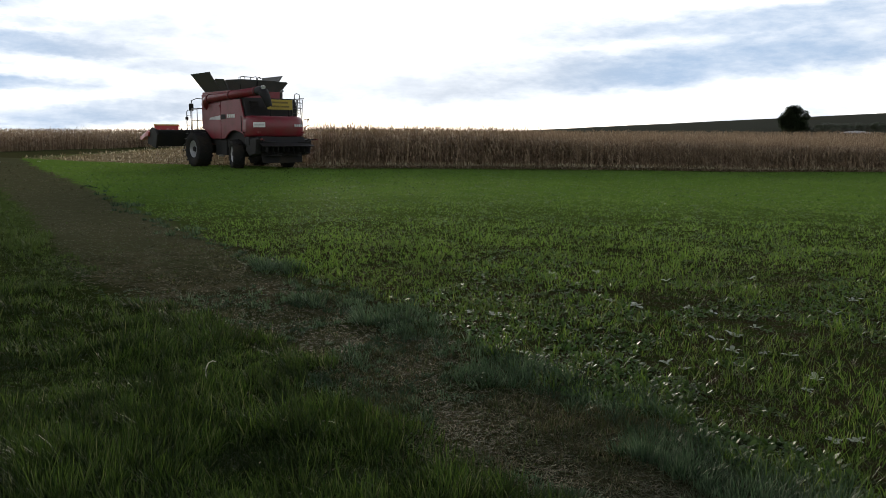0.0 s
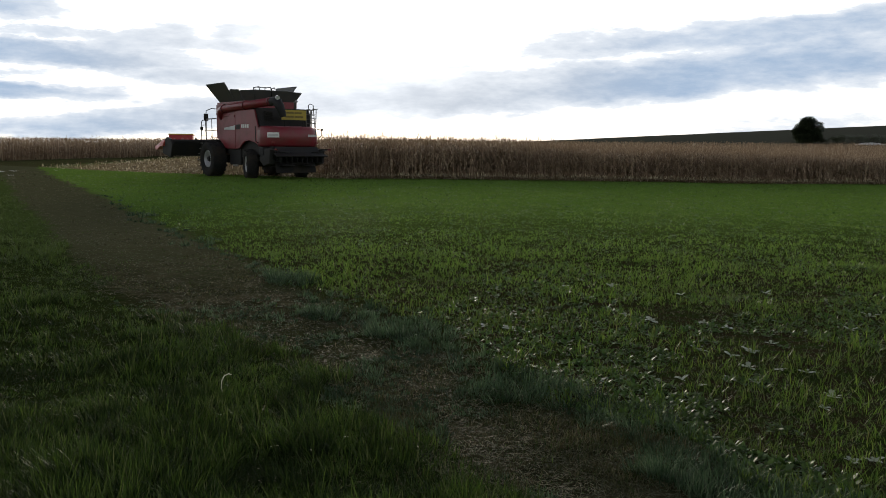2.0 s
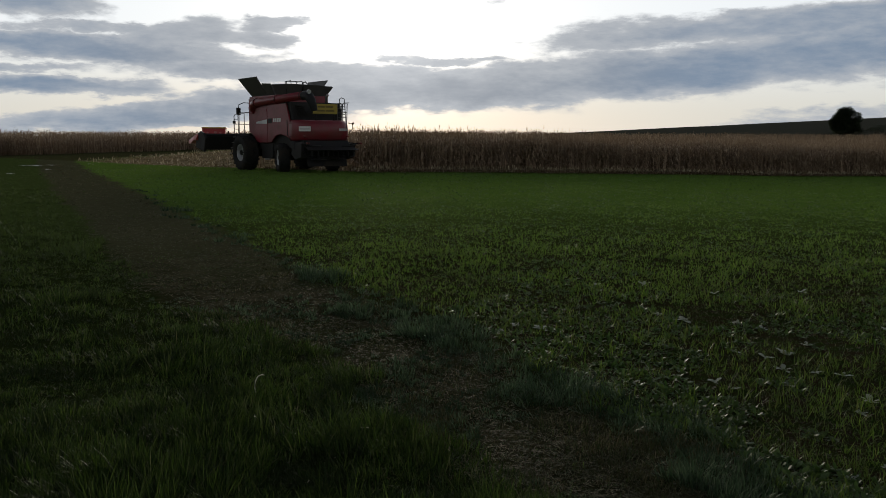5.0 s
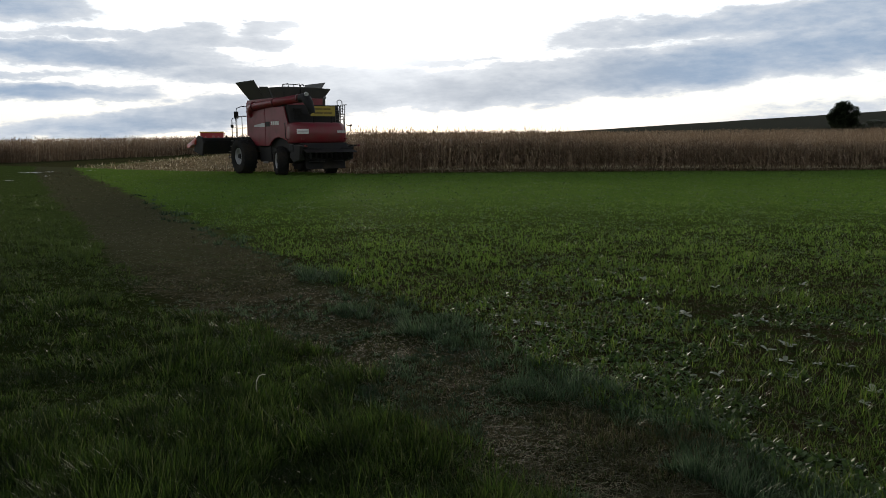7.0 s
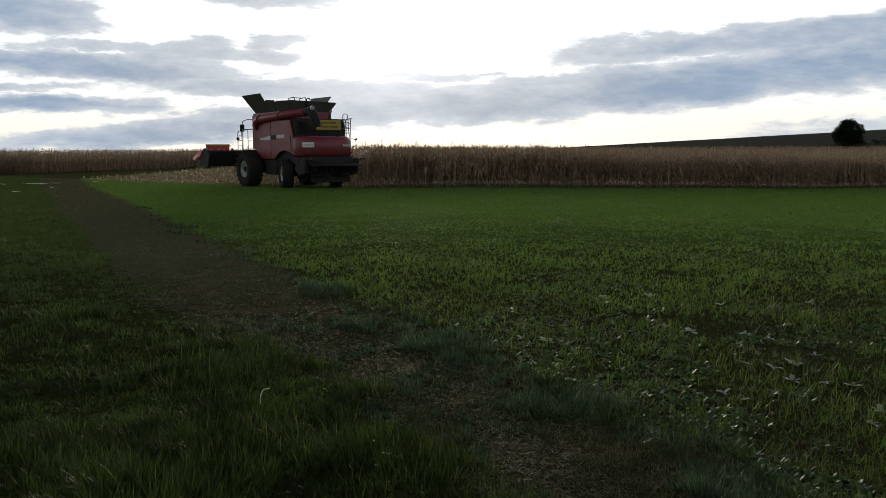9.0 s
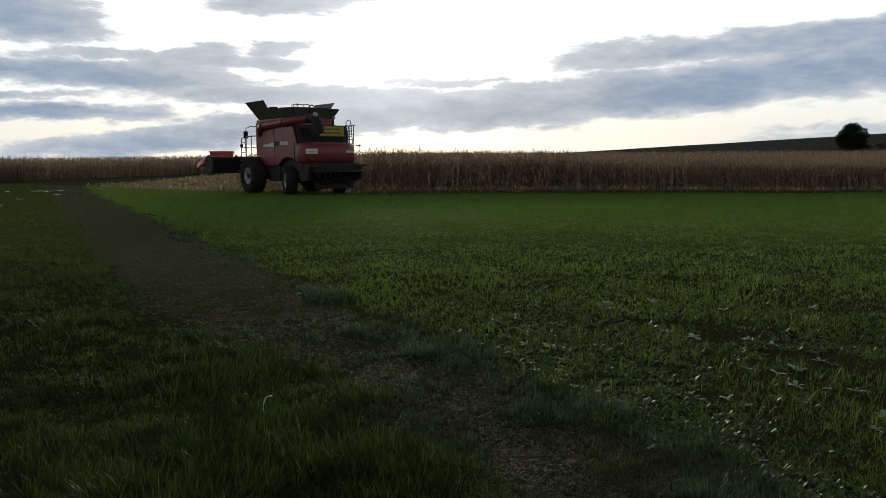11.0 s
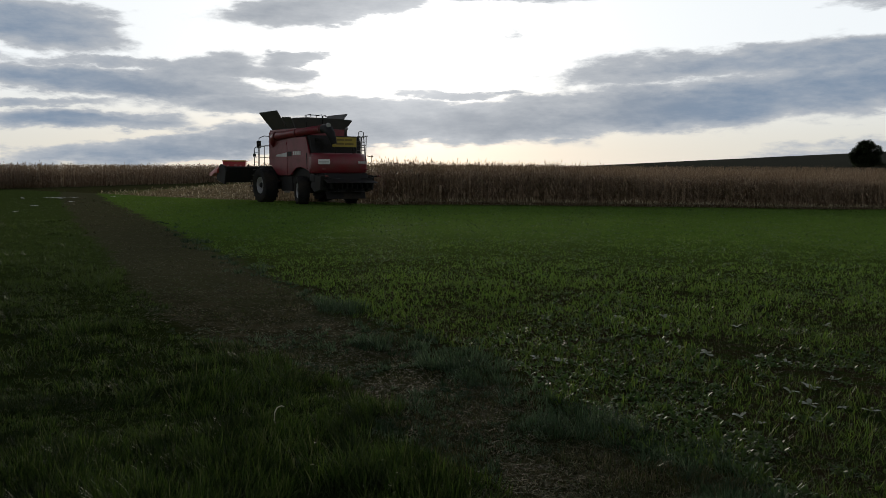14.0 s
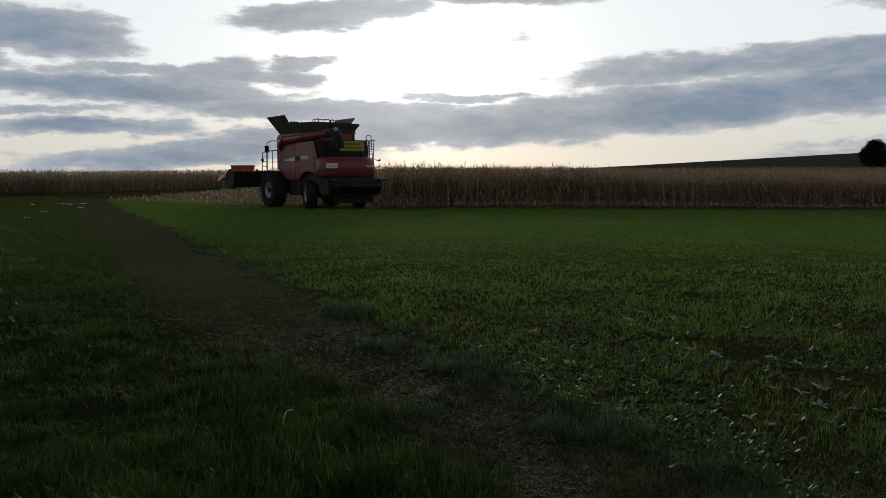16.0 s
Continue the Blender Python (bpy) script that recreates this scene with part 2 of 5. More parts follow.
# ---- ground ----
def ground_material():
    m, g = material("farm_ground")
    pos = g.node("ShaderNodeTexCoord").outputs["Object"]
    sep = g.node("ShaderNodeSeparateXYZ", [pos])
    x, y = sep.outputs[0], sep.outputs[1]
    nb, ns, nf = g.noise(pos, 0.55, 4), g.noise(pos, 6.0, 5, 0.65), g.noise(pos, 45.0, 4, 0.65)
    wob = g.math("ADD", g.math("MULTIPLY", g.math("SUBTRACT", ns, 0.5), 0.9), g.math("MULTIPLY", g.math("SUBTRACT", nb, 0.5), 1.0))
    off = g.math("ADD", g.math("SUBTRACT", x, g.math("ADD", EDGE_X, g.math("MULTIPLY", y, EDGE_S))), wob)
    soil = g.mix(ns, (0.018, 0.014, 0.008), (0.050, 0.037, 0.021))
    # dark soil, taken near black so its colour carries the shade between tufts
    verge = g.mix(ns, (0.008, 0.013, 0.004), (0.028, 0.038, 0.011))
    track = g.mix(nf, (0.018, 0.018, 0.009), (0.070, 0.064, 0.033))
    lumps = g.noise(pos, 2.6, 5, 0.7)
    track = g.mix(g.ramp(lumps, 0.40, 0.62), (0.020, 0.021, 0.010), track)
    track = g.mix(g.ramp(nb, 0.45, 0.7), track, (0.026, 0.034, 0.012))
    crop = g.mix(g.ramp(ns, 0.35, 0.65), soil, (0.022, 0.036, 0.009))
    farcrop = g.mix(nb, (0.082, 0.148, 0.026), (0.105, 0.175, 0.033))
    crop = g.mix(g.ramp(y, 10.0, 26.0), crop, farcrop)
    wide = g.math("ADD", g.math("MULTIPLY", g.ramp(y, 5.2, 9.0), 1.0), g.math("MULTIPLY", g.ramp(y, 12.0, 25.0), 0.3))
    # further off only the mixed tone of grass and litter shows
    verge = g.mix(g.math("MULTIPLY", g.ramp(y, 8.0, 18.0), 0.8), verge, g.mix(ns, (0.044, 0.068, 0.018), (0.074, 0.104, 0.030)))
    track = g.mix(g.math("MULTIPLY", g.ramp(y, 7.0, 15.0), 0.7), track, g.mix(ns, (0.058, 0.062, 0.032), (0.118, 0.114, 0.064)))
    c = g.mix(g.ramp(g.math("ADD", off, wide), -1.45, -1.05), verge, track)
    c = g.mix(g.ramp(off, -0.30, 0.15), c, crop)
    # straw and stubble past the field's end
    edge = g.math("ADD", 41.2, g.math("MULTIPLY", g.math("MAXIMUM", g.math("ADD", x, 3.0), 0.0), 0.40))
    edge = g.math("ADD", edge, g.math("MULTIPLY", g.math("MAXIMUM", g.math("SUBTRACT", -3.0, x), 0.0), 0.71))
    past = g.math("SUBTRACT", g.math("ADD", y, wob), edge)
    straw = g.mix(nf, (0.12, 0.09, 0.05), (0.32, 0.255, 0.15))
    straw = g.mix(g.ramp(g.noise(pos, 1.4, 5, 0.7), 0.44, 0.62), straw, (0.085, 0.062, 0.03))
    c = g.mix(g.math("MULTIPLY", g.ramp(g.math("ADD", past, wob), -0.6, 0.8), g.ramp(g.math("ADD", x, g.math("MULTIPLY", wob, 3.0)), -25.0, -20.5)), c, straw)
    rough = g.mix(ns, (0.030, 0.034, 0.014), (0.065, 0.062, 0.028))
    c = g.mix(g.math("MULTIPLY", g.ramp(past, -0.2, 0.3), g.ramp(x, -21.5, -24.0)), c, rough)
    # meadow greyed and lightened: the distance haze is put into its colour
    meadow = g.mix(nb, (0.054, 0.056, 0.044), (0.070, 0.070, 0.056))
    c = g.mix(g.ramp(y, 150.0, 200.0), c, meadow)
    bump = g.node("ShaderNodeBump", {"Strength": 0.6, "Distance": 0.03, "Height": g.math("ADD", g.math("ADD", ns, nf), g.math("MULTIPLY", lumps, 2.0))}).outputs[0]
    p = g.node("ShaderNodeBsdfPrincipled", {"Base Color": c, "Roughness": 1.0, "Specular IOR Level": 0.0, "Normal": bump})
    return finish(m, g, p.outputs[0])


def make_ground():
    def axis(lo, hi, fine, n):
        k = np.linspace(-1, 1, n)
        v = np.sinh(k * 7.2) / math.sinh(7.2)
        return np.where(v < 0, -v * lo, v * hi)
    xs, ys = axis(-2600, 2600, 0.1, 421), axis(-2600, 3400, 0.1, 421) + 6
    X, Y = np.meshgrid(xs, ys)
    V = np.stack([X, Y, ground_z(X, Y)], -1).reshape(-1, 3)
    nx, ny = len(xs), len(ys)
    i = (np.arange(ny - 1)[:, None] * nx + np.arange(nx - 1)[None]).ravel()
    Q = np.stack([i, i + 1, i + nx + 1, i + nx], 1)
    ob = mesh_np("ground", V, Q, np.zeros((0, 3), int), ground_material())
    ob.data.polygons.foreach_set("use_smooth", np.ones(len(Q), bool))
    return tagged(ob, "rolling farm ground with soil, worn track and meadow", "ground", kind="structure")


make_ground()


# ---- corn ----
M_CORN = leaf("dry_corn_leaf", [(0.11, 0.070, 0.044), (0.27, 0.190, 0.122), (0.52, 0.41, 0.28), (0.15, 0.098, 0.060), (0.34, 0.245, 0.155)], 0.6, 0.2, (0.25, (0.20, 0.14, 0.08), 0.5), spec=0.25)


def corn_plants(x, y, leaves, height, seg, wide=1.0):
    n = len(x)
    z = ground_z(x, y)
    h = height * rng.normal(1.0, 0.08, n) * (0.90 + 0.12 * vnoise(x, y, 0.3, 9) + 0.10 * vnoise(x, y, 0.9, 10))
    P = np.stack([x, y, z], 1)
    lean = rng.uniform(0, 0.12, n)
    az = rng.uniform(0, 2 * np.pi, n)
    sets = [blade_arrays(P, lean, h, 0 * h, 0.026 * wide + 0 * h, az, 2, "stalk", 1.57 - az)]
    row = rng.uniform(0, 2 * np.pi, n)
    for k in range(leaves):
        f = 0.18 + 0.72 * (k + rng.uniform(0, 0.8, n)) / leaves
        B = P + np.stack([np.cos(az) * lean * f, np.sin(az) * lean * f, h * f], 1)
        L = rng.uniform(0.35, 0.75, n) * (1.15 - 0.5 * f)
        a = row + np.pi * (k % 2) + rng.normal(0, 0.5, n)
        dry = rng.uniform(0.55, 1.5, n)
        sets.append(blade_arrays(B, L * 0.62, L * 0.75, L * dry, rng.uniform(0.045, 0.085, n) * wide, a, seg, "leaf", rng.normal(0, 0.5, n)))
    top = P + np.stack([np.cos(az) * lean, np.sin(az) * lean, h * 0.97], 1)
    for k in range(3):
        sets.append(blade_arrays(top, rng.uniform(0.02, 0.13, n), rng.uniform(0.15, 0.3, n), rng.uniform(0, 0.1, n), 0.018 * wide + 0 * h, rng.uniform(0, 6.28, n), 2, "blade"))
    return join_arrays(sets)


HEAD = 36.6                                # the harvester's heading, degrees to the left of straight ahead
HARV_X, HARV_Y = -5.95, 41.7               # its rear axle
CUT_X, CUT_Y, CUT_HEAD = -6.85, 41.2, 8.5  # where the cut lane into the corn begins, and its way
HX, HY = -math.sin(radians(CUT_HEAD)), math.cos(radians(CUT_HEAD))


def in_main_corn(x, y):
    """Standing corn: right of the cut lane and past its end."""
    d = (y - 41.6) - 0.40 * (x + 3)
    across = (x - CUT_X) * HY - (y - CUT_Y) * HX             # to the right of the lane's middle line
    along = (x - CUT_X) * HX + (y - CUT_Y) * HY
    cut = (across < 3.5) & ((along < 7.0) | (across < -3.5))
    return (d > 0.55 + 0.5 * (vnoise(x, y, 0.8, 21) - 0.5)) & ~cut


def left_edge(y):
    """Edge of the corn across the stubble (x for a given y)."""
    return -25.5 - 0.02 * (y - 100) - 9.5 * (1 - smooth(y, 60, 100))


def in_left_corn(x, y):
    return (x < left_edge(y)) & (y > 60 + 0.25 * (x + 34) * 0 + 1.5 * (vnoise(x, y, 0.3, 22) - 0.5))


def make_corn():
    # front rows, then the body of the field, then only what shows above
    sets = []
    for n, y0, y1, leaves, seg, wide in ((9500, 40, 62, 9, 3, 1.0), (9000, 55, 90, 5, 2, 1.6), (17000, 85, 165, 3, 2, 2.8)):
        x = rng.uniform(-24 if y0 > 41 else -12, 0.72 * y1, n)
        y = rng.uniform(y0, y1, n)
        if y0 < 50:                          # most of them along the edge
            y = 41.6 + 0.40 * (x + 3) + 0.5 + 9.0 * rng.uniform(0, 1, n) ** 1.6
        keep = in_main_corn(x, y)
        sets.append(corn_plants(x[keep], y[keep], leaves, 1.85, seg, wide))
    ob = mesh_np("corn_field", *join_arrays(sets), M_CORN)
    tagged(ob, "ripe dry brown corn standing uncut in the field", "corn", kind="stuff")
    sets = []
    for n, y0, y1, leaves, seg, wide in ((5500, 59, 70, 8, 2, 1.3), (6000, 68, 130, 5, 2, 1.8)):
        y = rng.uniform(y0, y1, n)
        x = left_edge(y) - 30 * rng.uniform(0, 1, n) ** (1.0 if y0 < 60 else 1.7)
        keep = in_left_corn(x, y)
        sets.append(corn_plants(x[keep], y[keep], leaves, 1.66, seg, wide))
    ob = mesh_np("corn_field", *join_arrays(sets), M_CORN)
    tagged(ob, "ripe dry corn standing beyond the cut stubble", "corn", kind="stuff")


make_corn()

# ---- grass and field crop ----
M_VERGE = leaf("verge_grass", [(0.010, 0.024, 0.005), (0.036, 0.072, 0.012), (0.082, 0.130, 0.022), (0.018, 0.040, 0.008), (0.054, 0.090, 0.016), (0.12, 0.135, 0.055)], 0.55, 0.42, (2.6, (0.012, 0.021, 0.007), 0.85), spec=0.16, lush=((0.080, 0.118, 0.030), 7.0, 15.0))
# edge grass: the blue is the sky's sheen on the blades, mixed into the greens
M_EDGE = leaf("sheen_edge_grass", [(0.018, 0.042, 0.018), (0.055, 0.102, 0.046), (0.105, 0.158, 0.080), (0.032, 0.064, 0.027), (0.15, 0.19, 0.115)], 0.55, 0.32, (2.6, (0.014, 0.030, 0.012), 0.85), spec=0.2)
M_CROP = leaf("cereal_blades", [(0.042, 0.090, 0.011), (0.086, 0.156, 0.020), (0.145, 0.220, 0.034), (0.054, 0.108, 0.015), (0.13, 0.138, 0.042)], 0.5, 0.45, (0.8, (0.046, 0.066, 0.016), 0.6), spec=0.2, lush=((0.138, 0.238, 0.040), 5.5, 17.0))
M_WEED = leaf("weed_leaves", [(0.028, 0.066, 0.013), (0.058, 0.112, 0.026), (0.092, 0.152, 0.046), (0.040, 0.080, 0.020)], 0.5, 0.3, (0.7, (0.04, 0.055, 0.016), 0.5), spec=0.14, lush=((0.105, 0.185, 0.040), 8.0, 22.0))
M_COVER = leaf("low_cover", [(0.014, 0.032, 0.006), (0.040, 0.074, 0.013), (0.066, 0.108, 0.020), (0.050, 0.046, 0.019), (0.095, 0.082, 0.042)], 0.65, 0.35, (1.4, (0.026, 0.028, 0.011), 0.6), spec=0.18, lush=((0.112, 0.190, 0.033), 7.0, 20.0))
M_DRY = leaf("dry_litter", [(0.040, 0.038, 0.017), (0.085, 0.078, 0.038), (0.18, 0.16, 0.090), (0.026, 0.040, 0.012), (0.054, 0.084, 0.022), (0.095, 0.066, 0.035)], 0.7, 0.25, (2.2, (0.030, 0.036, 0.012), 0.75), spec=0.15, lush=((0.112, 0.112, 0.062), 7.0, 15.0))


def field_mask(x, y):
    return (offset_np(x, y) + 0.5 * (vnoise(x, y, 1.3, 31) - 0.5) > field_start(y)) & (y < far_edge(x) + 0.3)


def tufts(x, y, per, size, seg, curl=1.0):
    """Clumps of grass: blades that start close together and lean outward."""
    n = len(x)
    k = np.repeat(np.arange(n), per)
    m = len(k)
    a, q = rng.uniform(0, 6.28, m), np.sqrt(rng.uniform(0, 1, m))
    rad = (size * 0.55)[k] * q
    px, py = x[k] + rad * np.cos(a), y[k] + rad * np.sin(a)
    L = size[k] * rng.uniform(0.45, 1.15, m)
    w = np.maximum(0.0042, 0.0009 * py) * rng.uniform(0.7, 1.35, m)
    P = np.stack([px, py, ground_z(px, py) - 0.01], 1)
    # each clump is laid over to a side of its own
    side, lay = 6.28 * vnoise(x, y, 1.7, 37) * 2 + rng.normal(0, 0.8, n), rng.uniform(0.0, 0.6, n)
    ox = q * rng.uniform(0.3, 1.1, m) * np.cos(a) + lay[k] * np.cos(side[k])
    oy = q * rng.uniform(0.3, 1.1, m) * np.sin(a) + lay[k] * np.sin(side[k])
    out, az = np.hypot(ox, oy), np.arctan2(oy, ox) + rng.normal(0, 0.3, m)
    return blade_arrays(P, L * (0.1 + 0.8 * out), L * 1.2, L * (0.05 + 0.55 * np.minimum(out, 1.3) * rng.uniform(0.3, 1.1, m)) * curl, w, az, seg, "blade", rng.normal(0, 0.6, m))


def verge_zone(x, y, seed=32):
    """Wavering offset from the field's edge, and whether the spot is verge, track or edge grass."""
    o = offset_np(x, y) + 0.55 * (vnoise(x, y, 1.2, seed) - 0.5) + 0.3 * (vnoise(x, y, 3.1, seed + 1) - 0.5)
    verge = o < track_left(y)
    edge = (o > -0.32) & (o < field_start(y) + 0.12)
    return o, verge, edge


def loose_blades(x, y, L, width, seg=2, flop=0.6):
    n = len(x)
    return blade_arrays(np.stack([x, y, ground_z(x, y) - 0.008], 1), L * rng.uniform(0.2, 1.0, n), L * rng.uniform(0.6, 1.2, n), L * rng.uniform(0.05, flop, n), width * rng.uniform(0.65, 1.35, n), rng.uniform(0, 6.28, n), seg, "blade", rng.normal(0, 0.6, n))


def make_verge():
    sets, edge = [], []
    # clumps close by, tussocks among short growth
    x, y = scatter(26000, 2.5, 26, 0.64)
    o, verge, rim = verge_zone(x, y)
    island = (0.6 * vnoise(x, y, 1.3, 33) + 0.4 * vnoise(x, y, 3.5, 46) > 0.43) & (o < 0.0) & (y < 8.5)
    keep = (verge | rim | island) & (rng.uniform(0, 1, len(x)) < 0.1 + 1.3 * vnoise(x, y, 2.6, 40))
    rim |= island & ~verge                                 # short bluish patches on the near track
    low = np.where(island & ~verge & (o < -0.32), 0.55, 1.0)[keep]
    x, y, rim = x[keep], y[keep], rim[keep]
    size = low * rng.uniform(0.040, 0.085, len(x)) * (0.35 + 1.5 * vnoise(x, y, 1.5, 34) ** 1.5 + 0.7 * vnoise(x, y, 4.5, 44) ** 2)
    size *= np.where(rng.uniform(0, 1, len(x)) < 0.10, 1.5, 1.0)
    sets.append(tufts(x[~rim], y[~rim], 15, size[~rim] * 0.95, 3))
    edge.append(tufts(x[rim], y[rim], 18, size[rim] * 1.0, 3, 1.2))
    # thinner growth between them and further off
    for n, y0, y1 in ((60000, 2.5, 12), (95000, 9, 90)):
        x, y = scatter(n, y0, y1, 0.68)
        o, verge, rim = verge_zone(x, y)
        lush = verge | rim | ((rng.uniform(0, 1, n) < 0.30) & (o < 0.1))
        keep = (lush & (o < field_start(y) + 0.2) & (y < far_edge(x))) | ((x < -22) & (y >= far_edge(x)))
        keep &= ~in_left_corn(x, y)
        x, y, o, verge = x[keep], y[keep], o[keep], verge[keep]
        n = len(x)
        L = rng.uniform(0.03, 0.09, n) * (0.3 + 1.3 * vnoise(x, y, 2.2, 35) ** 1.3)
        L *= np.where(verge, 1.0, 0.6) * np.where(y > 12, 0.85, 1.0)
        sets.append(loose_blades(x, y, L, np.maximum(0.0034, 0.0009 * y)))
    # dry tufts on the worn track
    x, y = scatter(42000, 3.0, 50)
    o, verge, rim = verge_zone(x, y, 38)
    ridge = 0.5 * vnoise(x, y * 1.8, 1.3, 39) + 0.5 * vnoise(x, y, 3.3, 47)        # mown grass lies in low ridges
    keep = ~verge & (o < 0.0) & (ridge > 0.40)
    x, y, ridge = x[keep], y[keep], ridge[keep]
    dry = tufts(x, y, 9, rng.uniform(0.014, 0.036, len(x)) * np.maximum(1, y / 16) * (0.5 + 3.2 * np.clip(ridge - 0.4, 0, 0.5)), 2)
    tagged(mesh_np("track_tufts", *dry, M_DRY), "short trodden dry tufts on the worn track", "dry grass", kind="stuff")
    # all round the standpoint, coarser
    x, y = rng.uniform(-16, 16, 26000), rng.uniform(-16, 3.0, 26000)
    o = offset_np(x, y)
    sets.append(tufts(x[o < -1.2][::6], y[o < -1.2][::6], 9, rng.uniform(0.05, 0.12, len(x[o < -1.2][::6])), 2))
    tagged(mesh_np("edge_grass", *join_arrays(edge), M_EDGE), "tufty grass along the field's edge, bluish sky sheen in its colour", "grass", kind="stuff")
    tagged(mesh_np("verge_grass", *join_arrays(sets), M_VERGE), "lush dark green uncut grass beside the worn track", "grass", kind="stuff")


def make_crop():
    sets = []
    for n, y0, y1, seg, per in ((15000, 2.6, 12, 3, 4), (56000, 5.5, 58, 2, 3)):
        x, y = scatter(n, y0, y1, 0.66)
        thin = vnoise(x, y, 0.7, 41) * 0.35 + vnoise(x, y, 1.7, 42) * 0.35 + vnoise(x, y, 4.4, 45) * 0.3
        keep = field_mask(x, y) & (thin > 0.36 - 0.36 * smooth(y, 7, 18))
        if y0 > 4:
            keep &= rng.uniform(0, 1, n) < smooth(y, 5, 14)
        x, y = x[keep], y[keep]
        for k in range(per):
            px, py = x + rng.normal(0, 0.014, len(x)) * np.maximum(1, y / 10), y + rng.normal(0, 0.014, len(x)) * np.maximum(1, y / 10)
            m = len(px)
            L = rng.uniform(0.035, 0.115, m) * (0.45 + 1.0 * vnoise(px, py, 1.3, 43)) * (1 - 0.35 * smooth(py, 9, 18))
            w = np.maximum(0.0054, 0.0011 * py) * rng.uniform(0.6, 1.25, m)
            sets.append(blade_arrays(np.stack([px, py, ground_z(px, py) - 0.01], 1), L * rng.uniform(0.05, 0.95, m), L * rng.uniform(0.8, 1.2, m), L * rng.uniform(0.0, 0.7, m), w, rng.uniform(0, 6.28, m), seg, "blade", rng.normal(0, 0.7, m)))
    x, y = rng.uniform(0, 18, 5000), rng.uniform(-16, 3.2, 5000)
    x, y = x[offset_np(x, y) > 0], y[offset_np(x, y) > 0]
    sets.append(tufts(x, y, 5, rng.uniform(0.06, 0.13, len(x)), 2))
    tagged(mesh_np("field_crop", *join_arrays(sets), M_CROP), "young yellow-green cereal shoots over the field", "crop", kind="stuff")


def make_cover():
    """Low creeping growth and dead bits that all but hide the soil between the shoots."""
    sets = []
    for n, y0, y1 in ((90000, 2.6, 14), (95000, 7, 56)):
        x, y = scatter(n, y0, y1, 0.66)
        keep = field_mask(x, y) & (vnoise(x, y, 1.0, 71) * 0.5 + vnoise(x, y, 3.3, 72) * 0.5 > 0.26 - 0.4 * smooth(y, 8, 20))
        x, y = x[keep], y[keep]
        m = len(x)
        L = rng.uniform(0.015, 0.050, m) * np.maximum(1, y / 22)
        sets.append(loose_blades(x, y, L, np.maximum(0.0055, 0.0012 * y)))
    tagged(mesh_np("ground_cover", *join_arrays(sets), M_COVER), "low dark green growth between the cereal shoots", "ground cover", kind="stuff")


def rosettes(x, y, size, leaves, flat=0.5):
    sets, n = [], len(x)
    turn = rng.uniform(0, 6.28, n)
    z = ground_z(x, y)
    for k in range(leaves):
        L = size * rng.uniform(0.6, 1.2, n)
        up = rng.uniform(0.3, 1.0, n)
        sets.append(blade_arrays(np.stack([x, y, z], 1), L * (1.2 - 0.6 * up), L * up * 1.1, L * rng.uniform(0.1, 0.5, n), L * rng.uniform(0.35, 0.55, n), turn + 6.28 * k / leaves + rng.normal(0, 0.3, n), 3, "leaf", rng.normal(0, 0.4, n)))
    return join_arrays(sets)


def make_weeds():
    x, y = scatter(30000, 3.2, 46, 0.66)
    keep = field_mask(x, y) & (0.6 * vnoise(x, y, 0.8, 51) + 0.4 * vnoise(x, y, 2.7, 52) > 0.57 - 0.3 * smooth(y, 8, 20))
    x, y = x[keep], y[keep]
    tagged(mesh_np("field_weeds", *rosettes(x, y, rng.uniform(0.02, 0.06, len(x)) * np.clip(y / 14, 1, 1.7), 5), M_WEED), "small broad-leaved weeds among the field crop", "weeds", kind="stuff")


def make_litter():
    x, y = scatter(150000, 2.6, 45, 0.66)
    o, verge, rim = verge_zone(x, y, 61)
    keep = rng.uniform(0, 1, len(x)) < np.where(~verge & (o < -0.1), 0.95, np.where(o > 0, 0.25, 0.12)) * np.where(y < far_edge(x), 1, 0)
    x, y = x[keep], y[keep]
    n = len(x)
    L = rng.uniform(0.018, 0.06, n)
    V = blade_arrays(np.stack([x, y, ground_z(x, y) + 0.003], 1), L, L * rng.uniform(0.05, 0.5, n), L * rng.uniform(0, 0.3, n), np.maximum(0.0035, 0.0010 * y) * rng.uniform(0.6, 1.4, n), rng.uniform(0, 6.28, n), 2, "blade")
    tagged(mesh_np("dry_grass_litter", *V, M_DRY), "short dry mown grass and litter along the track", "dry grass", kind="stuff")


make_verge(), make_crop(), make_cover(), make_weeds(), make_litter()

M_STRAW = leaf("straw", [(0.20, 0.14, 0.075), (0.38, 0.30, 0.18), (0.65, 0.57, 0.40), (0.12, 0.085, 0.04), (0.10, 0.07, 0.035)], 0.6, 0.3, (0.5, (0.16, 0.12, 0.06), 0.5), spec=0.3)


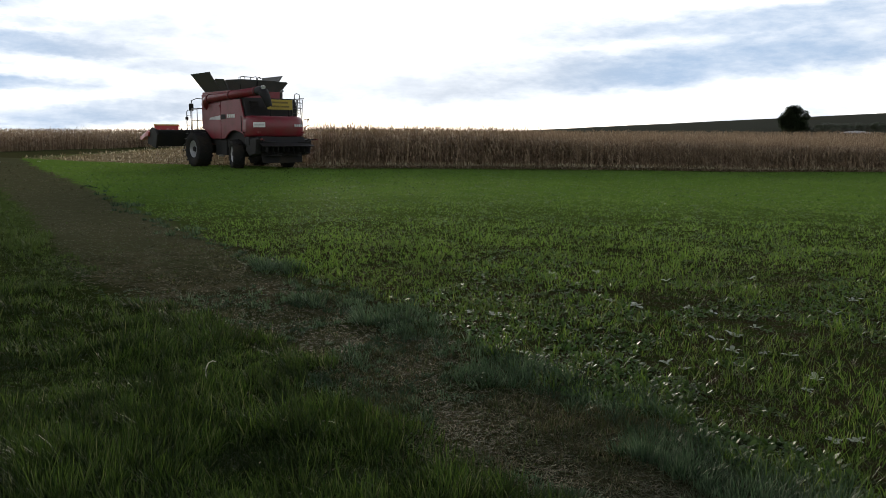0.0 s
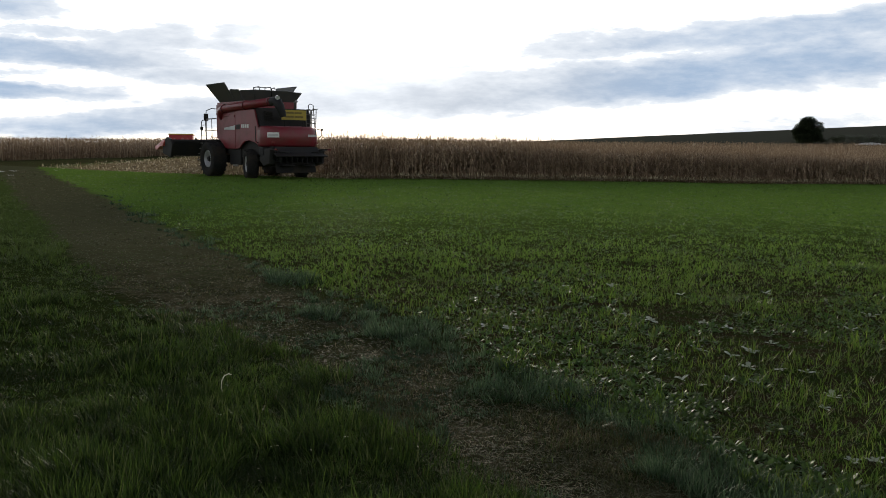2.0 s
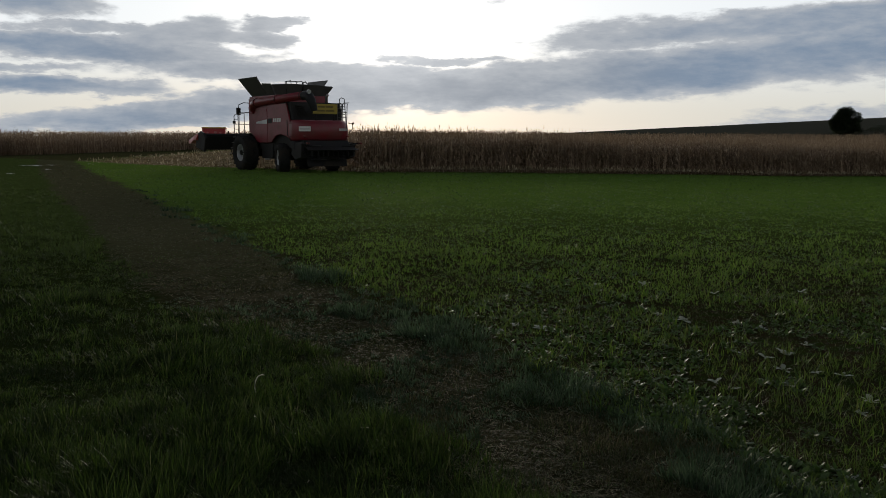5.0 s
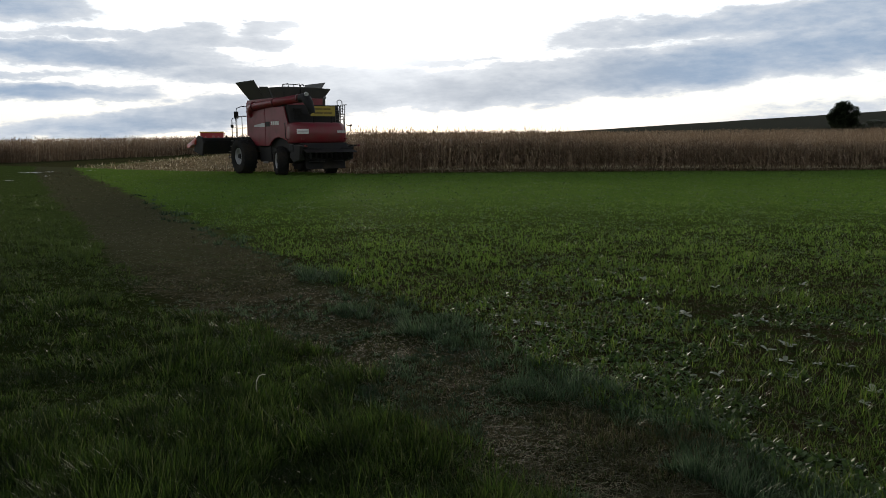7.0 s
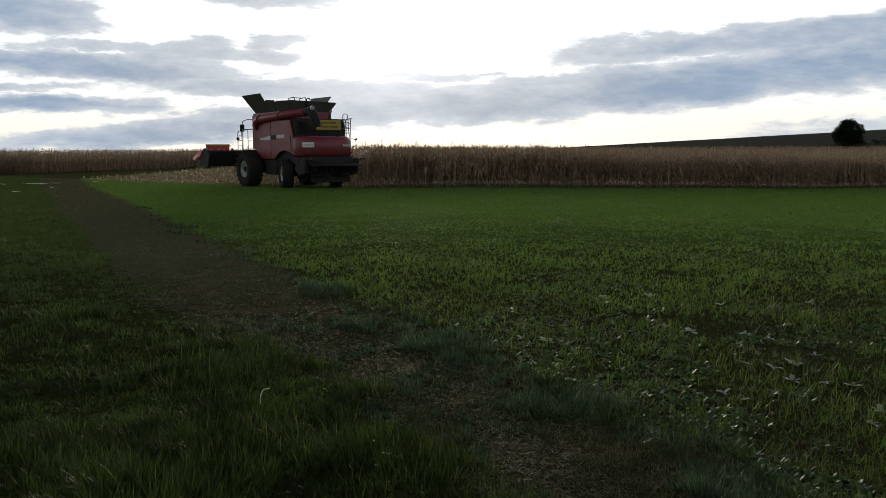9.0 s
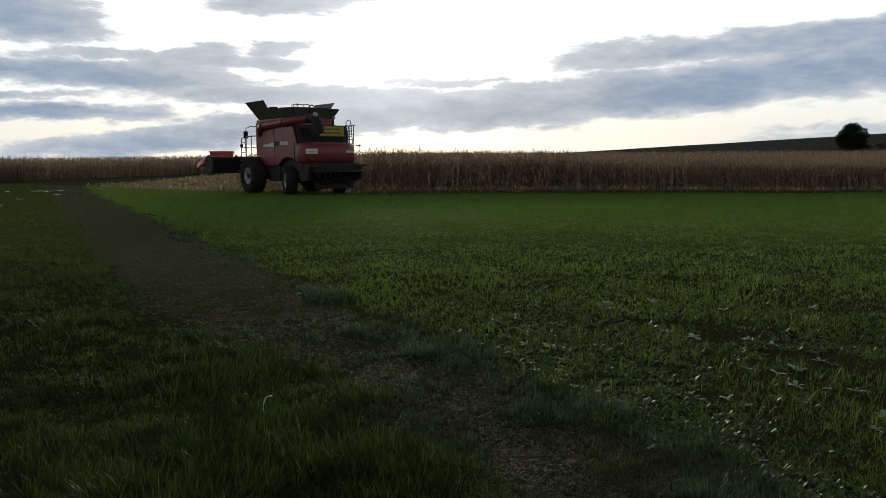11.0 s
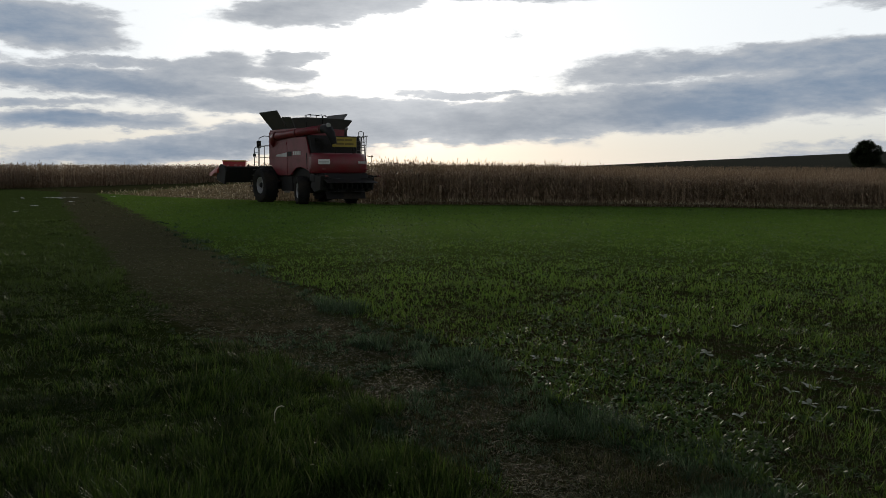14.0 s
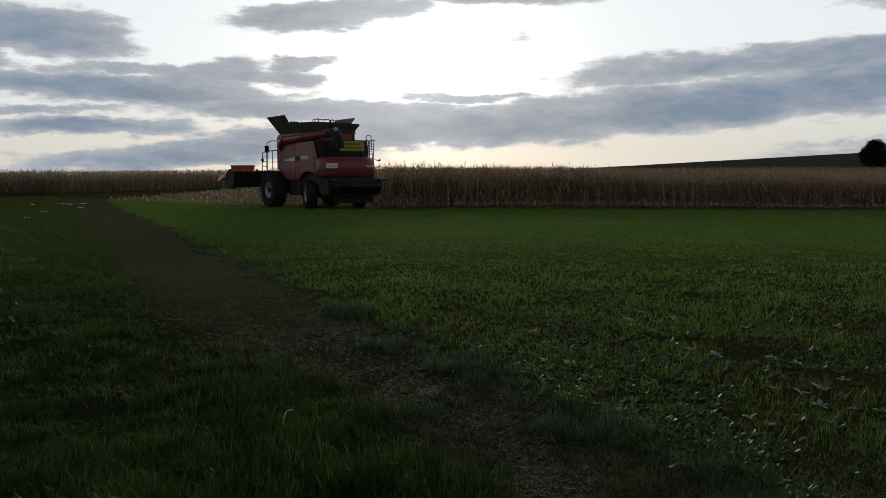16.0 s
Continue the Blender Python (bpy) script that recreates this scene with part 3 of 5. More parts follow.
def make_stubble():
    n = 40000
    x, y = rng.uniform(-26, 34, n), 40 + 70 * rng.uniform(0, 1, n) ** 1.5
    d = y - far_edge(x)
    keep = (d > -0.5) & ~in_main_corn(x, y) & ~in_left_corn(x, y) & (x > -23.0 + 2.5 * (vnoise(x, y, 0.5, 81) - 0.5))
    keep &= (x < -2) | (d < 1.3)
    x, y = x[keep], y[keep]
    n = len(x)
    # the thick line of husks along the standing corn
    ex = rng.uniform(-3.5, 48, 9000)
    ey = 41.2 + 0.40 * (ex + 3) + rng.normal(-0.15, 0.25, 9000)
    x, y = np.concatenate([x, ex]), np.concatenate([y, ey])
    n = len(x)
    P = np.stack([x, y, ground_z(x, y) + np.where(np.arange(n) > n - 9000, 0.17, 0.0)], 1)
    stand = rng.uniform(0, 1, n) < 0.25
    L = np.where(stand, rng.uniform(0.1, 0.3, n), rng.uniform(0.12, 0.4, n))
    V = blade_arrays(P, np.where(stand, L * 0.3, L), np.where(stand, L, L * rng.uniform(0.1, 0.5, n)), L * rng.uniform(0, 0.4, n), rng.uniform(0.04, 0.09, n), rng.uniform(0, 6.28, n), 2, "leaf", rng.normal(0, 0.6, n))
    tagged(mesh_np("corn_stubble", *V, M_STRAW), "pale cut corn stubble and shredded straw on the ground", "stubble", kind="stuff")


make_stubble()


# ---- building helpers ----
def part(name, bm, mat, parent=None, label=""):
    """Links a bmesh as one mesh object under a thing or a part."""
    me = bpy.data.meshes.new(name)
    bmesh.ops.recalc_face_normals(bm, faces=bm.faces)
    bm.to_mesh(me)
    bm.free()
    me.materials.append(mat)
    ob = new(name, me)
    ob.parent = parent
    if label:
        ob["label"] = label
    return ob


def box(bm, x0, x1, y0, y1, z0, z1, bevel=0.0):
    r = bmesh.ops.create_cube(bm, size=1.0)
    for v in r["verts"]:
        v.co = Vector(((x0 + x1) / 2 + v.co.x * (x1 - x0), (y0 + y1) / 2 + v.co.y * (y1 - y0), (z0 + z1) / 2 + v.co.z * (z1 - z0)))
    if bevel:
        es = list({e for v in r["verts"] for e in v.link_edges})
        bmesh.ops.bevel(bm, geom=es, offset=bevel, segments=2, affect="EDGES", profile=0.6)
    return bm


def prism(bm, profile, x0, x1, bevel=0.0):
    """Side outline in (y, z), drawn out from x0 to x1."""
    a = [bm.verts.new((x0, y, z)) for y, z in profile]
    b = [bm.verts.new((x1, y, z)) for y, z in profile]
    faces = [bm.faces.new(a), bm.faces.new(b[::-1])]
    n = len(a)
    for i in range(n):
        faces.append(bm.faces.new((a[i], b[i], b[(i + 1) % n], a[(i + 1) % n])))
    bmesh.ops.recalc_face_normals(bm, faces=faces)
    if bevel:
        es = list({e for f in faces[:2] for e in f.edges})
        bmesh.ops.bevel(bm, geom=es, offset=bevel, segments=2, affect="EDGES", profile=0.6)
    return bm


def slab(bm, p, thick):
    """A plate with the corners p (four or more, in one plane), thickened along its normal."""
    p = [Vector(q) for q in p]
    nrm = (p[1] - p[0]).cross(p[2] - p[0]).normalized() * thick * 0.5
    a, b = [bm.verts.new(q + nrm) for q in p], [bm.verts.new(q - nrm) for q in p]
    n = len(p)
    bm.faces.new(a), bm.faces.new(b[::-1])
    for i in range(n):
        bm.faces.new((a[i], b[i], b[(i + 1) % n], a[(i + 1) % n]))
    return bm


def tube(bm, pts, radius, sides=8, caps=True):
    """A pipe along pts; radius: one number, or one for each point."""
    pts = [Vector(p) for p in pts]
    rs = radius if isinstance(radius, (list, tuple)) else [radius] * len(pts)
    rings, up = [], Vector((0.13, 0.21, 0.97))
    for i, p in enumerate(pts):
        d = (pts[min(i + 1, len(pts) - 1)] - pts[max(i - 1, 0)]).normalized()
        s = d.cross(up)
        s = s.normalized() if s.length > 1e-4 else Vector((1, 0, 0))
        u = s.cross(d)
        rings.append([bm.verts.new(p + (s * math.cos(a) + u * math.sin(a)) * rs[i]) for a in (2 * math.pi * k / sides for k in range(sides))])
    for a, b in zip(rings, rings[1:]):
        for k in range(sides):
            bm.faces.new((a[k], a[(k + 1) % sides], b[(k + 1) % sides], b[k])).smooth = True
    if caps:
        bm.faces.new(rings[0][::-1]), bm.faces.new(rings[-1])
    return bm


def lathe(bm, profile, sides=40):
    """Turns (x, r) round the x axis; the profile is closed."""
    rings = [[bm.verts.new((x, r * math.cos(2 * math.pi * k / sides), r * math.sin(2 * math.pi * k / sides))) for k in range(sides)] for x, r in profile]
    n = len(rings)
    for i in range(n):
        a, b = rings[i], rings[(i + 1) % n]
        for k in range(sides):
            bm.faces.new((a[k], a[(k + 1) % sides], b[(k + 1) % sides], b[k])).smooth = True
    return bm


M_RED = plain("red_machine_paint", (0.18, 0.009, 0.018), 0.4, dirt=(0.10, 0.06, 0.045), dirt_amount=0.45, coat=0.15)
# darker copy of the red, with shade put into the colour
M_DARKRED = plain("shaded_red_paint", (0.085, 0.008, 0.012), 0.55, dirt=(0.06, 0.045, 0.035), dirt_amount=0.45)
M_BLACK = plain("black_machine_paint", (0.012, 0.012, 0.013), 0.6, dirt=(0.05, 0.042, 0.03), dirt_amount=0.35, spec=0.3)
M_TANK = plain("dark_tank_sheet", (0.045, 0.047, 0.045), 0.55, dirt=(0.12, 0.10, 0.07), dirt_amount=0.4)
M_RUBBER = plain("tyre_rubber", (0.016, 0.016, 0.017), 0.85, dirt=(0.055, 0.045, 0.03), dirt_amount=0.5, bump=0.4, spec=0.25)
M_RIM = plain("silver_rim", (0.42, 0.43, 0.45), 0.4, 0.3, dirt=(0.15, 0.12, 0.08), dirt_amount=0.5)
M_PIPE = plain("grey_handrail_paint", (0.16, 0.16, 0.155), 0.5, dirt_amount=0.4)
M_YELLOW = plain("yellow_sign_paint", (0.42, 0.31, 0.04), 0.6, dirt=(0.30, 0.23, 0.10), dirt_amount=0.4)
M_INK = plain("faded_sign_ink", (0.17, 0.12, 0.02), 0.6)
M_WHITE = plain("white_plate", (0.72, 0.72, 0.70), 0.5, dirt_amount=0.3)
M_SILVER = plain("silver_decal", (0.50, 0.50, 0.50), 0.35, 0.2, dirt_amount=0.3)
M_STEEL = plain("bare_steel", (0.28, 0.27, 0.26), 0.45, 0.8, dirt_amount=0.5)
M_LAMP = plain("red_lamp_plastic", (0.16, 0.012, 0.010), 0.3, dirt_amount=0.2)
M_BOARD = leaf("pale_board", [(0.42, 0.43, 0.44), (0.46, 0.47, 0.48)], 0.4, 0.6)
M_HEADRED = plain("header_red_plastic", (0.42, 0.025, 0.018), 0.4, dirt=(0.18, 0.13, 0.08), dirt_amount=0.4)


def glass_material():
    m, g = material("cab_glass")
    a = g.node("ShaderNodeBsdfTransparent", {0: (0.62, 0.74, 0.70, 1)})
    b = g.node("ShaderNodeBsdfGlossy", {"Roughness": 0.04, "Color": (0.9, 0.9, 0.9, 1)})
    f = g.node("ShaderNodeFresnel", {0: 1.45})
    return finish(m, g, g.node("ShaderNodeMixShader", [f.outputs[0], a.outputs[0], b.outputs[0]]).outputs[0])


M_GLASS = glass_material()


def farm_wheel(parent, x, y, r, width, rim_r, side, lugs=18):
    """A wheel: rim dish with its hub, and a lugged tyre on it."""
    w = width / 2
    bm = lathe(bmesh.new(), [(-w * 0.8, rim_r), (-w * 0.8, rim_r * 0.93), (-w * 0.2, rim_r * 0.86), (w * 0.25, rim_r * 0.8), (w * 0.35, rim_r * 0.35), (w * 0.55, rim_r * 0.3), (w * 0.55, 0.02),
                             (w * 0.1, 0.02), (w * 0.1, rim_r * 0.78), (w * 0.6, rim_r * 0.9), (w * 0.8, rim_r * 0.94), (w * 0.8, rim_r)], 32)
    wheel = part("wheel", bm, M_RIM, parent, "silver steel wheel with a dusty black tyre")
    bm = lathe(bmesh.new(), [(-w * 0.72, rim_r * 0.97), (-w * 0.98, rim_r * 1.25), (-w, r * 0.82), (-w * 0.86, r * 0.935), (-w * 0.4, r * 0.955), (w * 0.4, r * 0.955), (w * 0.86, r * 0.935), (w, r * 0.82), (w * 0.98, rim_r * 1.25), (w * 0.72, rim_r * 0.97)], 40)
    for k in range(lugs):
        for s in (-1, 1):
            a = 2 * math.pi * (k + (0.5 if s > 0 else 0)) / lugs
            da, th = 0.30 * 2 * math.pi / lugs * 2.2, 0.17 * 2 * math.pi / lugs * 1.6
            vs = []
            for rr in (r * 0.93, r):
                for xx, aa in ((0.02 * s, a), (s * w * 0.98, a + da), (s * w * 0.98, a + da + th), (0.02 * s, a + th)):
                    q = rr - (0.045 * r if abs(xx) > 0.5 * w else 0)
                    vs.append(bm.verts.new((xx, q * math.cos(aa), q * math.sin(aa))))
            for f in ((4, 5, 6, 7), (0, 1, 5, 4), (1, 2, 6, 5), (2, 3, 7, 6), (3, 0, 4, 7)):
                bm.faces.new([vs[i] for i in f])
    part("tyre", bm, M_RUBBER, wheel)
    bm = bmesh.new()
    tube(bm, [(w * 0.5, 0, 0), (w * 0.75, 0, 0)], rim_r * 0.26, 16)
    for k in range(8):
        a = 2 * math.pi * k / 8
        tube(bm, [(w * 0.5, rim_r * 0.3 * math.cos(a), rim_r * 0.3 * math.sin(a)), (w * 0.62, rim_r * 0.3 * math.cos(a), rim_r * 0.3 * math.sin(a))], 0.02, 6)
    part("hub", bm, M_BLACK, wheel)
    wheel.matrix_basis = pose(x, y, r - 0.04, 0, 0, 0 if side > 0 else 180)
    return wheel


def make_harvester():
    h = new("combine_harvester")
    h.matrix_world = pose(HARV_X, HARV_Y, float(ground_z(HARV_X, HARV_Y + 2)), 0, 0, HEAD) @ Matrix.Scale(0.97, 4)
    tagged(h, "large red combine harvester turning with its corn header raised", "combine harvester")
    # frame and threshing body behind the panels
    bm = prism(bmesh.new(), [(-1.5, 1.45), (-1.55, 2.4), (-0.85, 2.5), (-0.85, 3.3), (3.6, 3.3), (3.6, 1.9), (3.0, 1.2), (0.9, 1.0), (-0.6, 1.15)], -1.3, 1.3, 0.03)
    part("chassis", bm, M_BLACK, h, "black chassis and threshing body")
    for s in (-1, 1):
        x0, x1 = s * 1.42, s * 1.50
        bm = prism(bmesh.new(), [(3.66, 3.72), (3.66, 1.98), (3.40, 1.93), (3.05, 1.75), (2.7, 1.50), (2.5, 1.44), (1.49, 1.44), (1.49, 3.72)], x0, x1, 0.025)
        sp = part("side_panel", bm, M_RED, h)
        bm = prism(bmesh.new(), [(1.46, 3.40), (1.46, 1.44), (1.05, 1.46), (0.85, 1.62), (0.5, 1.80), (0.0, 1.86), (-0.5, 1.78), (-0.9, 1.66), (-1.3, 1.62), (-1.3, 2.42), (-0.98, 2.48), (-0.62, 3.36)], x0, x1, 0.025)
        rp = part("side_panel", bm, M_RED, h)
        # moulded ridge, silver stripe, pale maker's mark as plain shapes
        bm = prism(bmesh.new(), [(3.62, 3.30), (3.62, 3.18), (1.52, 3.02), (1.52, 3.14)], s * 1.49, s * 1.53, 0.01)
        part("panel_ridge", bm, M_RED, sp)
        bm = prism(bmesh.new(), [(2.80, 2.43), (1.52, 2.40), (1.52, 2.62), (2.70, 2.52)], s * 1.495, s * 1.507)
        part("stripe", bm, M_SILVER, sp, "silver stripe")
        bm = prism(bmesh.new(), [(1.43, 2.42), (0.95, 2.42), (0.95, 2.66), (1.43, 2.66)], s * 1.495, s * 1.505)
        part("stripe", bm, M_BLACK, rp, "black stripe")
        bm = bmesh.new()
        for k in range(5):
            y = 0.80 - k * 0.20
            wdt = 0.15 if k < 4 else 0.05
            box(bm, s * 1.495, s * 1.508, y - wdt, y, 2.48, 2.66, 0.0)
        part("marking", bm, M_WHITE, rp, "pale marking of plain shapes")
    # rear hood
    plan = [(-1.51, -0.92), (-1.51, -1.30), (-1.40, -1.66), (-1.18, -1.92), (-0.80, -2.08), (0.0, -2.14), (0.80, -2.08), (1.18, -1.92), (1.40, -1.66), (1.51, -1.30), (1.51, -0.92)]
    bm = bmesh.new()
    rings = [[bm.verts.new((x * kx, -0.92 + (y + 0.92) * ky, z)) for x, y in plan] for z, kx, ky in ((1.56, 0.97, 0.86), (1.66, 1.0, 0.97), (2.10, 1.0, 1.0), (2.36, 0.995, 0.95), (2.50, 0.97, 0.86), (2.56, 0.90, 0.70))]
    for a, b in zip(rings, rings[1:]):
        for i in range(len(plan)):
            bm.faces.new((a[i], a[(i + 1) % len(plan)], b[(i + 1) % len(plan)], b[i])).smooth = True
    bm.faces.new(rings[0][::-1]), bm.faces.new(rings[-1])
    hood = part("rear_hood", bm, M_RED, h)
    bm = box(bmesh.new(), -1.25, 1.25, -1.95, -1.50, 1.46, 1.57, 0.02)
    part("hood_trim", bm, M_BLACK, hood)
    bm = bmesh.new()
    for k in range(5):
        wdt = 0.10 if k < 4 else 0.035
        box(bm, k * 0.13, k * 0.13 + wdt, -0.012, 0.012, 0.0, 0.11)
    part("marking", bm, M_SILVER, hood, "pale marking of plain shapes").matrix_basis = pose(0.62, -2.125, 2.05, 0, 0, 11)
    bm = box(bmesh.new(), -0.29, 0.29, -0.015, 0.015, -0.12, 0.12, 0.008)
    plate = part("number_plate", bm, M_WHITE, hood, "pale plate with a plain bar")
    plate.matrix_basis = pose(-1.20, -1.95, 2.12, 0, 0, -42)
    bm = box(bmesh.new(), -0.24, 0.24, -0.022, -0.010, -0.035, 0.035)
    part("plate_bar", bm, M_SILVER, plate)
    for s in (-1, 1):
        bm = box(bmesh.new(), s * 1.20 - 0.08, s * 1.20 + 0.08, -1.97, -1.88, 1.72, 1.80, 0.012)
        part("tail_lamp", bm, M_LAMP, hood, "red tail lamp")
    # engine deck
    bm = prism(bmesh.new(), [(-1.05, 2.55), (-1.0, 3.0), (-0.88, 3.44), (0.42, 3.44), (0.42, 2.55)], -1.40, 1.44, 0.05)
    # black instead of red: the open bay's shade is put into the colour
    cowl = part("engine_cowling", bm, M_BLACK, h, "engine cowling, black for the bay's shade")
    # flat black plates stand in for the shadow below the auger's front
    for s in (-1, 1):
        bm = prism(bmesh.new(), [(3.42, 3.52), (3.42, 3.06), (3.10, 3.06), (2.92, 3.30), (2.92, 3.52)], s * 1.49, s * 1.512)
        part("recess_shade", bm, M_BLACK, h, "flat black plate standing for the recess's shadow")
    for k in range(7):
        bm = box(bmesh.new(), -1.15, -0.70, -1.06, -0.90, 2.68 + k * 0.09, 2.73 + k * 0.09)
        part("grille_slat", bm, M_BLACK, cowl)
    bm = lathe(bmesh.new(), [(1.365, 0.02), (1.365, 0.42), (1.45, 0.42), (1.45, 0.38), (1.40, 0.36), (1.40, 0.02)], 28)
    scr = part("radiator_screen", bm, M_STEEL, cowl, "round steel air screen")
    scr.location = (0, 0.1, 2.95)
    bm = tube(bmesh.new(), [(0.9, -0.4, 3.40), (0.9, -0.4, 3.78), (0.92, -0.52, 3.86)], 0.07, 10)
    part("exhaust", bm, M_STEEL, cowl)
    # grain tank with its open flaps
    bm = box(bmesh.new(), -1.46, 1.46, 0.40, 3.64, 3.30, 3.84, 0.04)
    tank = part("grain_tank", bm, M_RED, h)
    for s in (-1, 1):
        bm = slab(bmesh.new(), [(s * 1.42, 1.58, 3.82), (s * 1.42, 3.30, 3.82), (s * 2.06, 3.62, 4.74), (s * 2.06, 1.44, 4.74)], 0.035)
        part("tank_flap", bm, M_TANK, tank, "dark folding tank flap")
        bm = slab(bmesh.new(), [(s * 1.42, 0.72, 3.82), (s * 1.42, 1.56, 3.82), (s * 1.76, 1.46, 4.42), (s * 1.76, 0.50, 4.36)], 0.035)
        part("tank_flap", bm, M_TANK, tank, "dark folding tank flap")
    bm = slab(bmesh.new(), [(-1.42, 0.60, 3.82), (1.42, 0.60, 3.82), (1.74, 0.36, 4.32), (0.9, 0.36, 4.39), (-0.9, 0.36, 4.39), (-1.74, 0.36, 4.32)], 0.03)
    part("tank_flap", bm, M_TANK, tank, "dark rubber rear flap")
    bm = slab(bmesh.new(), [(-1.42, 3.32, 3.82), (1.42, 3.32, 3.82), (1.85, 3.58, 4.45), (0.9, 3.6, 4.52), (-0.9, 3.6, 4.52), (-1.85, 3.58, 4.45)], 0.03)
    part("tank_flap", bm, M_TANK, tank, "dark front flap")
    bm = tube(bmesh.new(), [(0.3, 1.62, 4.30), (0.3, 1.66, 4.58), (0.3, 1.05, 4.60), (0.3, 0.95, 4.32)], 0.022, 6)
    tube(bm, [(-0.35, 1.62, 4.30), (-0.35, 1.66, 4.58), (-0.35, 1.05, 4.60), (-0.35, 0.95, 4.32)], 0.022, 6)
    tube(bm, [(-0.35, 1.35, 4.59), (0.3, 1.35, 4.59)], 0.022, 6)
    part("tank_rail", bm, M_PIPE, tank)
    bm = tube(bmesh.new(), [(0.0, 0.40, 3.9), (0.0, 0.38, 4.48), (0.14, 0.38, 4.52), (0.22, 0.38, 4.45)], 0.035, 6)
    part("fill_auger_end", bm, M_BLACK, tank)
    bm = tube(bmesh.new(), [(-0.9, 0.45, 3.82), (-0.9, 0.42, 4.52)], 0.014, 6)
    part("aerial", bm, M_BLACK, tank)
    # unloading auger folded back along the side
    bm = tube(bmesh.new(), [(-1.30, 3.15, 2.95), (-1.50, 3.10, 3.18), (-1.58, 2.90, 3.40), (-1.59, 2.55, 3.48), (-1.50, 0.5, 3.58), (-1.26, -2.05, 3.70)], [0.17, 0.19, 0.20, 0.20, 0.20, 0.20], 18)
    auger = part("unloading_auger", bm, M_RED, h)
    for y, x, z in ((2.5, -1.59, 3.487), (0.3, -1.48, 3.586), (-1.9, -1.275, 3.694)):
        bm = tube(bmesh.new(), [(x, y + 0.05, z), (x, y - 0.05, z + 0.004)], 0.225, 18)
        part("auger_flange", bm, M_DARKRED, auger)
    bm = tube(bmesh.new(), [(-1.265, -2.0, 3.70), (-1.245, -2.25, 3.70), (-1.22, -2.50, 3.62), (-1.20, -2.66, 3.42), (-1.15, -2.74, 3.15), (-1.10, -2.76, 2.95)], [0.21, 0.22, 0.23, 0.22, 0.19, 0.15], 16, caps=False)
    part("spout", bm, M_BLACK, auger, "black rubber spout")
    bm = tube(bmesh.new(), [(-1.30, -2.56, 3.86), (-1.30, -2.66, 3.84)], 0.10, 12)
    part("spout_lamp", bm, M_SILVER, auger, "pale work lamp")
    bm = slab(bmesh.new(), [(-1.35, -0.5, 3.05), (-1.30, -0.35, 3.05), (-1.45, -0.35, 3.45), (-1.50, -0.5, 3.45)], 0.04)
    part("auger_cradle", bm, M_BLACK, auger)
    # cab
    bm = bmesh.new()
    for s in (-1, 1):
        tube(bm, [(s * 0.86, 3.98, 2.0), (s * 0.86, 3.98, 3.52)], 0.05, 6)
        tube(bm, [(s * 0.84, 4.62, 2.0), (s * 0.86, 4.80, 2.5), (s * 0.82, 4.66, 3.52)], 0.045, 6)
    box(bm, -0.90, 0.90, 3.95, 4.70, 1.92, 2.04, 0.03)
    cab = part("cab", bm, M_BLACK, h, "glazed driver's cab with black pillars")
    cab.location.y = -0.32
    bm = prism(bmesh.new(), [(3.90, 3.50), (3.90, 3.68), (4.6, 3.72), (5.02, 3.64), (5.06, 3.55), (4.7, 3.50)], -0.98, 0.98, 0.04)
    part("cab_roof", bm, M_BLACK, cab)
    for s in (-1, 1):
        bm = slab(bmesh.new(), [(s * 0.86, 4.03, 2.06), (s * 0.86, 4.60, 2.06), (s * 0.86, 4.76, 2.5), (s * 0.83, 4.64, 3.48)], 0.012)
        part("window_pane", bm, M_GLASS, cab).visible_shadow = False
    bm = slab(bmesh.new(), [(-0.82, 4.62, 2.06), (0.82, 4.62, 2.06), (0.80, 4.68, 3.48), (-0.80, 4.68, 3.48)], 0.012)
    part("windscreen", bm, M_GLASS, cab).visible_shadow = False
    bm = box(bmesh.new(), -0.28, 0.28, 4.02, 4.15, 2.05, 2.95, 0.05)
    box(bm, -0.28, 0.28, 4.02, 4.45, 2.35, 2.48, 0.05)
    part("driver_seat", bm, M_BLACK, cab)
    bm = bmesh.new()
    for x0, x1, z0, z1 in ((-0.43, 0.43, 0.0, 0.04), (-0.43, 0.43, 0.40, 0.44), (-0.43, -0.39, 0.04, 0.40), (0.39, 0.43, 0.04, 0.40)):
        box(bm, x0, x1, -0.02, 0.02, z0, z1)
    for x in (-0.25, 0.25):
        tube(bm, [(x, 0, 0.02), (x, 0, -0.12)], 0.02, 6)
    board = part("roof_board", bm, M_BLACK, cab, "grey board in a dark frame on the roof")
    board.matrix_basis = pose(-0.62, 4.45, 3.78, 0, 0, -42)
    part("pane", box(bmesh.new(), -0.39, 0.39, -0.01, 0.01, 0.04, 0.40), M_BOARD, board, "pale grey translucent pane")
    for s in (-1, 1):
        bm = tube(bmesh.new(), [(s * 0.9, 4.95, 3.55), (s * 1.25, 5.15, 3.58), (s * 1.52, 5.18, 3.46), (s * 1.54, 5.18, 3.30)], 0.022, 6)
        arm = part("mirror_arm", bm, M_BLACK, cab)
        bm = box(bmesh.new(), s * 1.55 - 0.12, s * 1.55 + 0.12, 5.13, 5.22, 2.92, 3.30, 0.03)
        part("mirror", bm, M_BLACK, arm)
        bm = tube(bmesh.new(), [(s * 0.7, 5.0, 3.62), (s * 0.7, 5.08, 3.62)], 0.07, 10)
        part("work_lamp", bm, M_WHITE, cab)
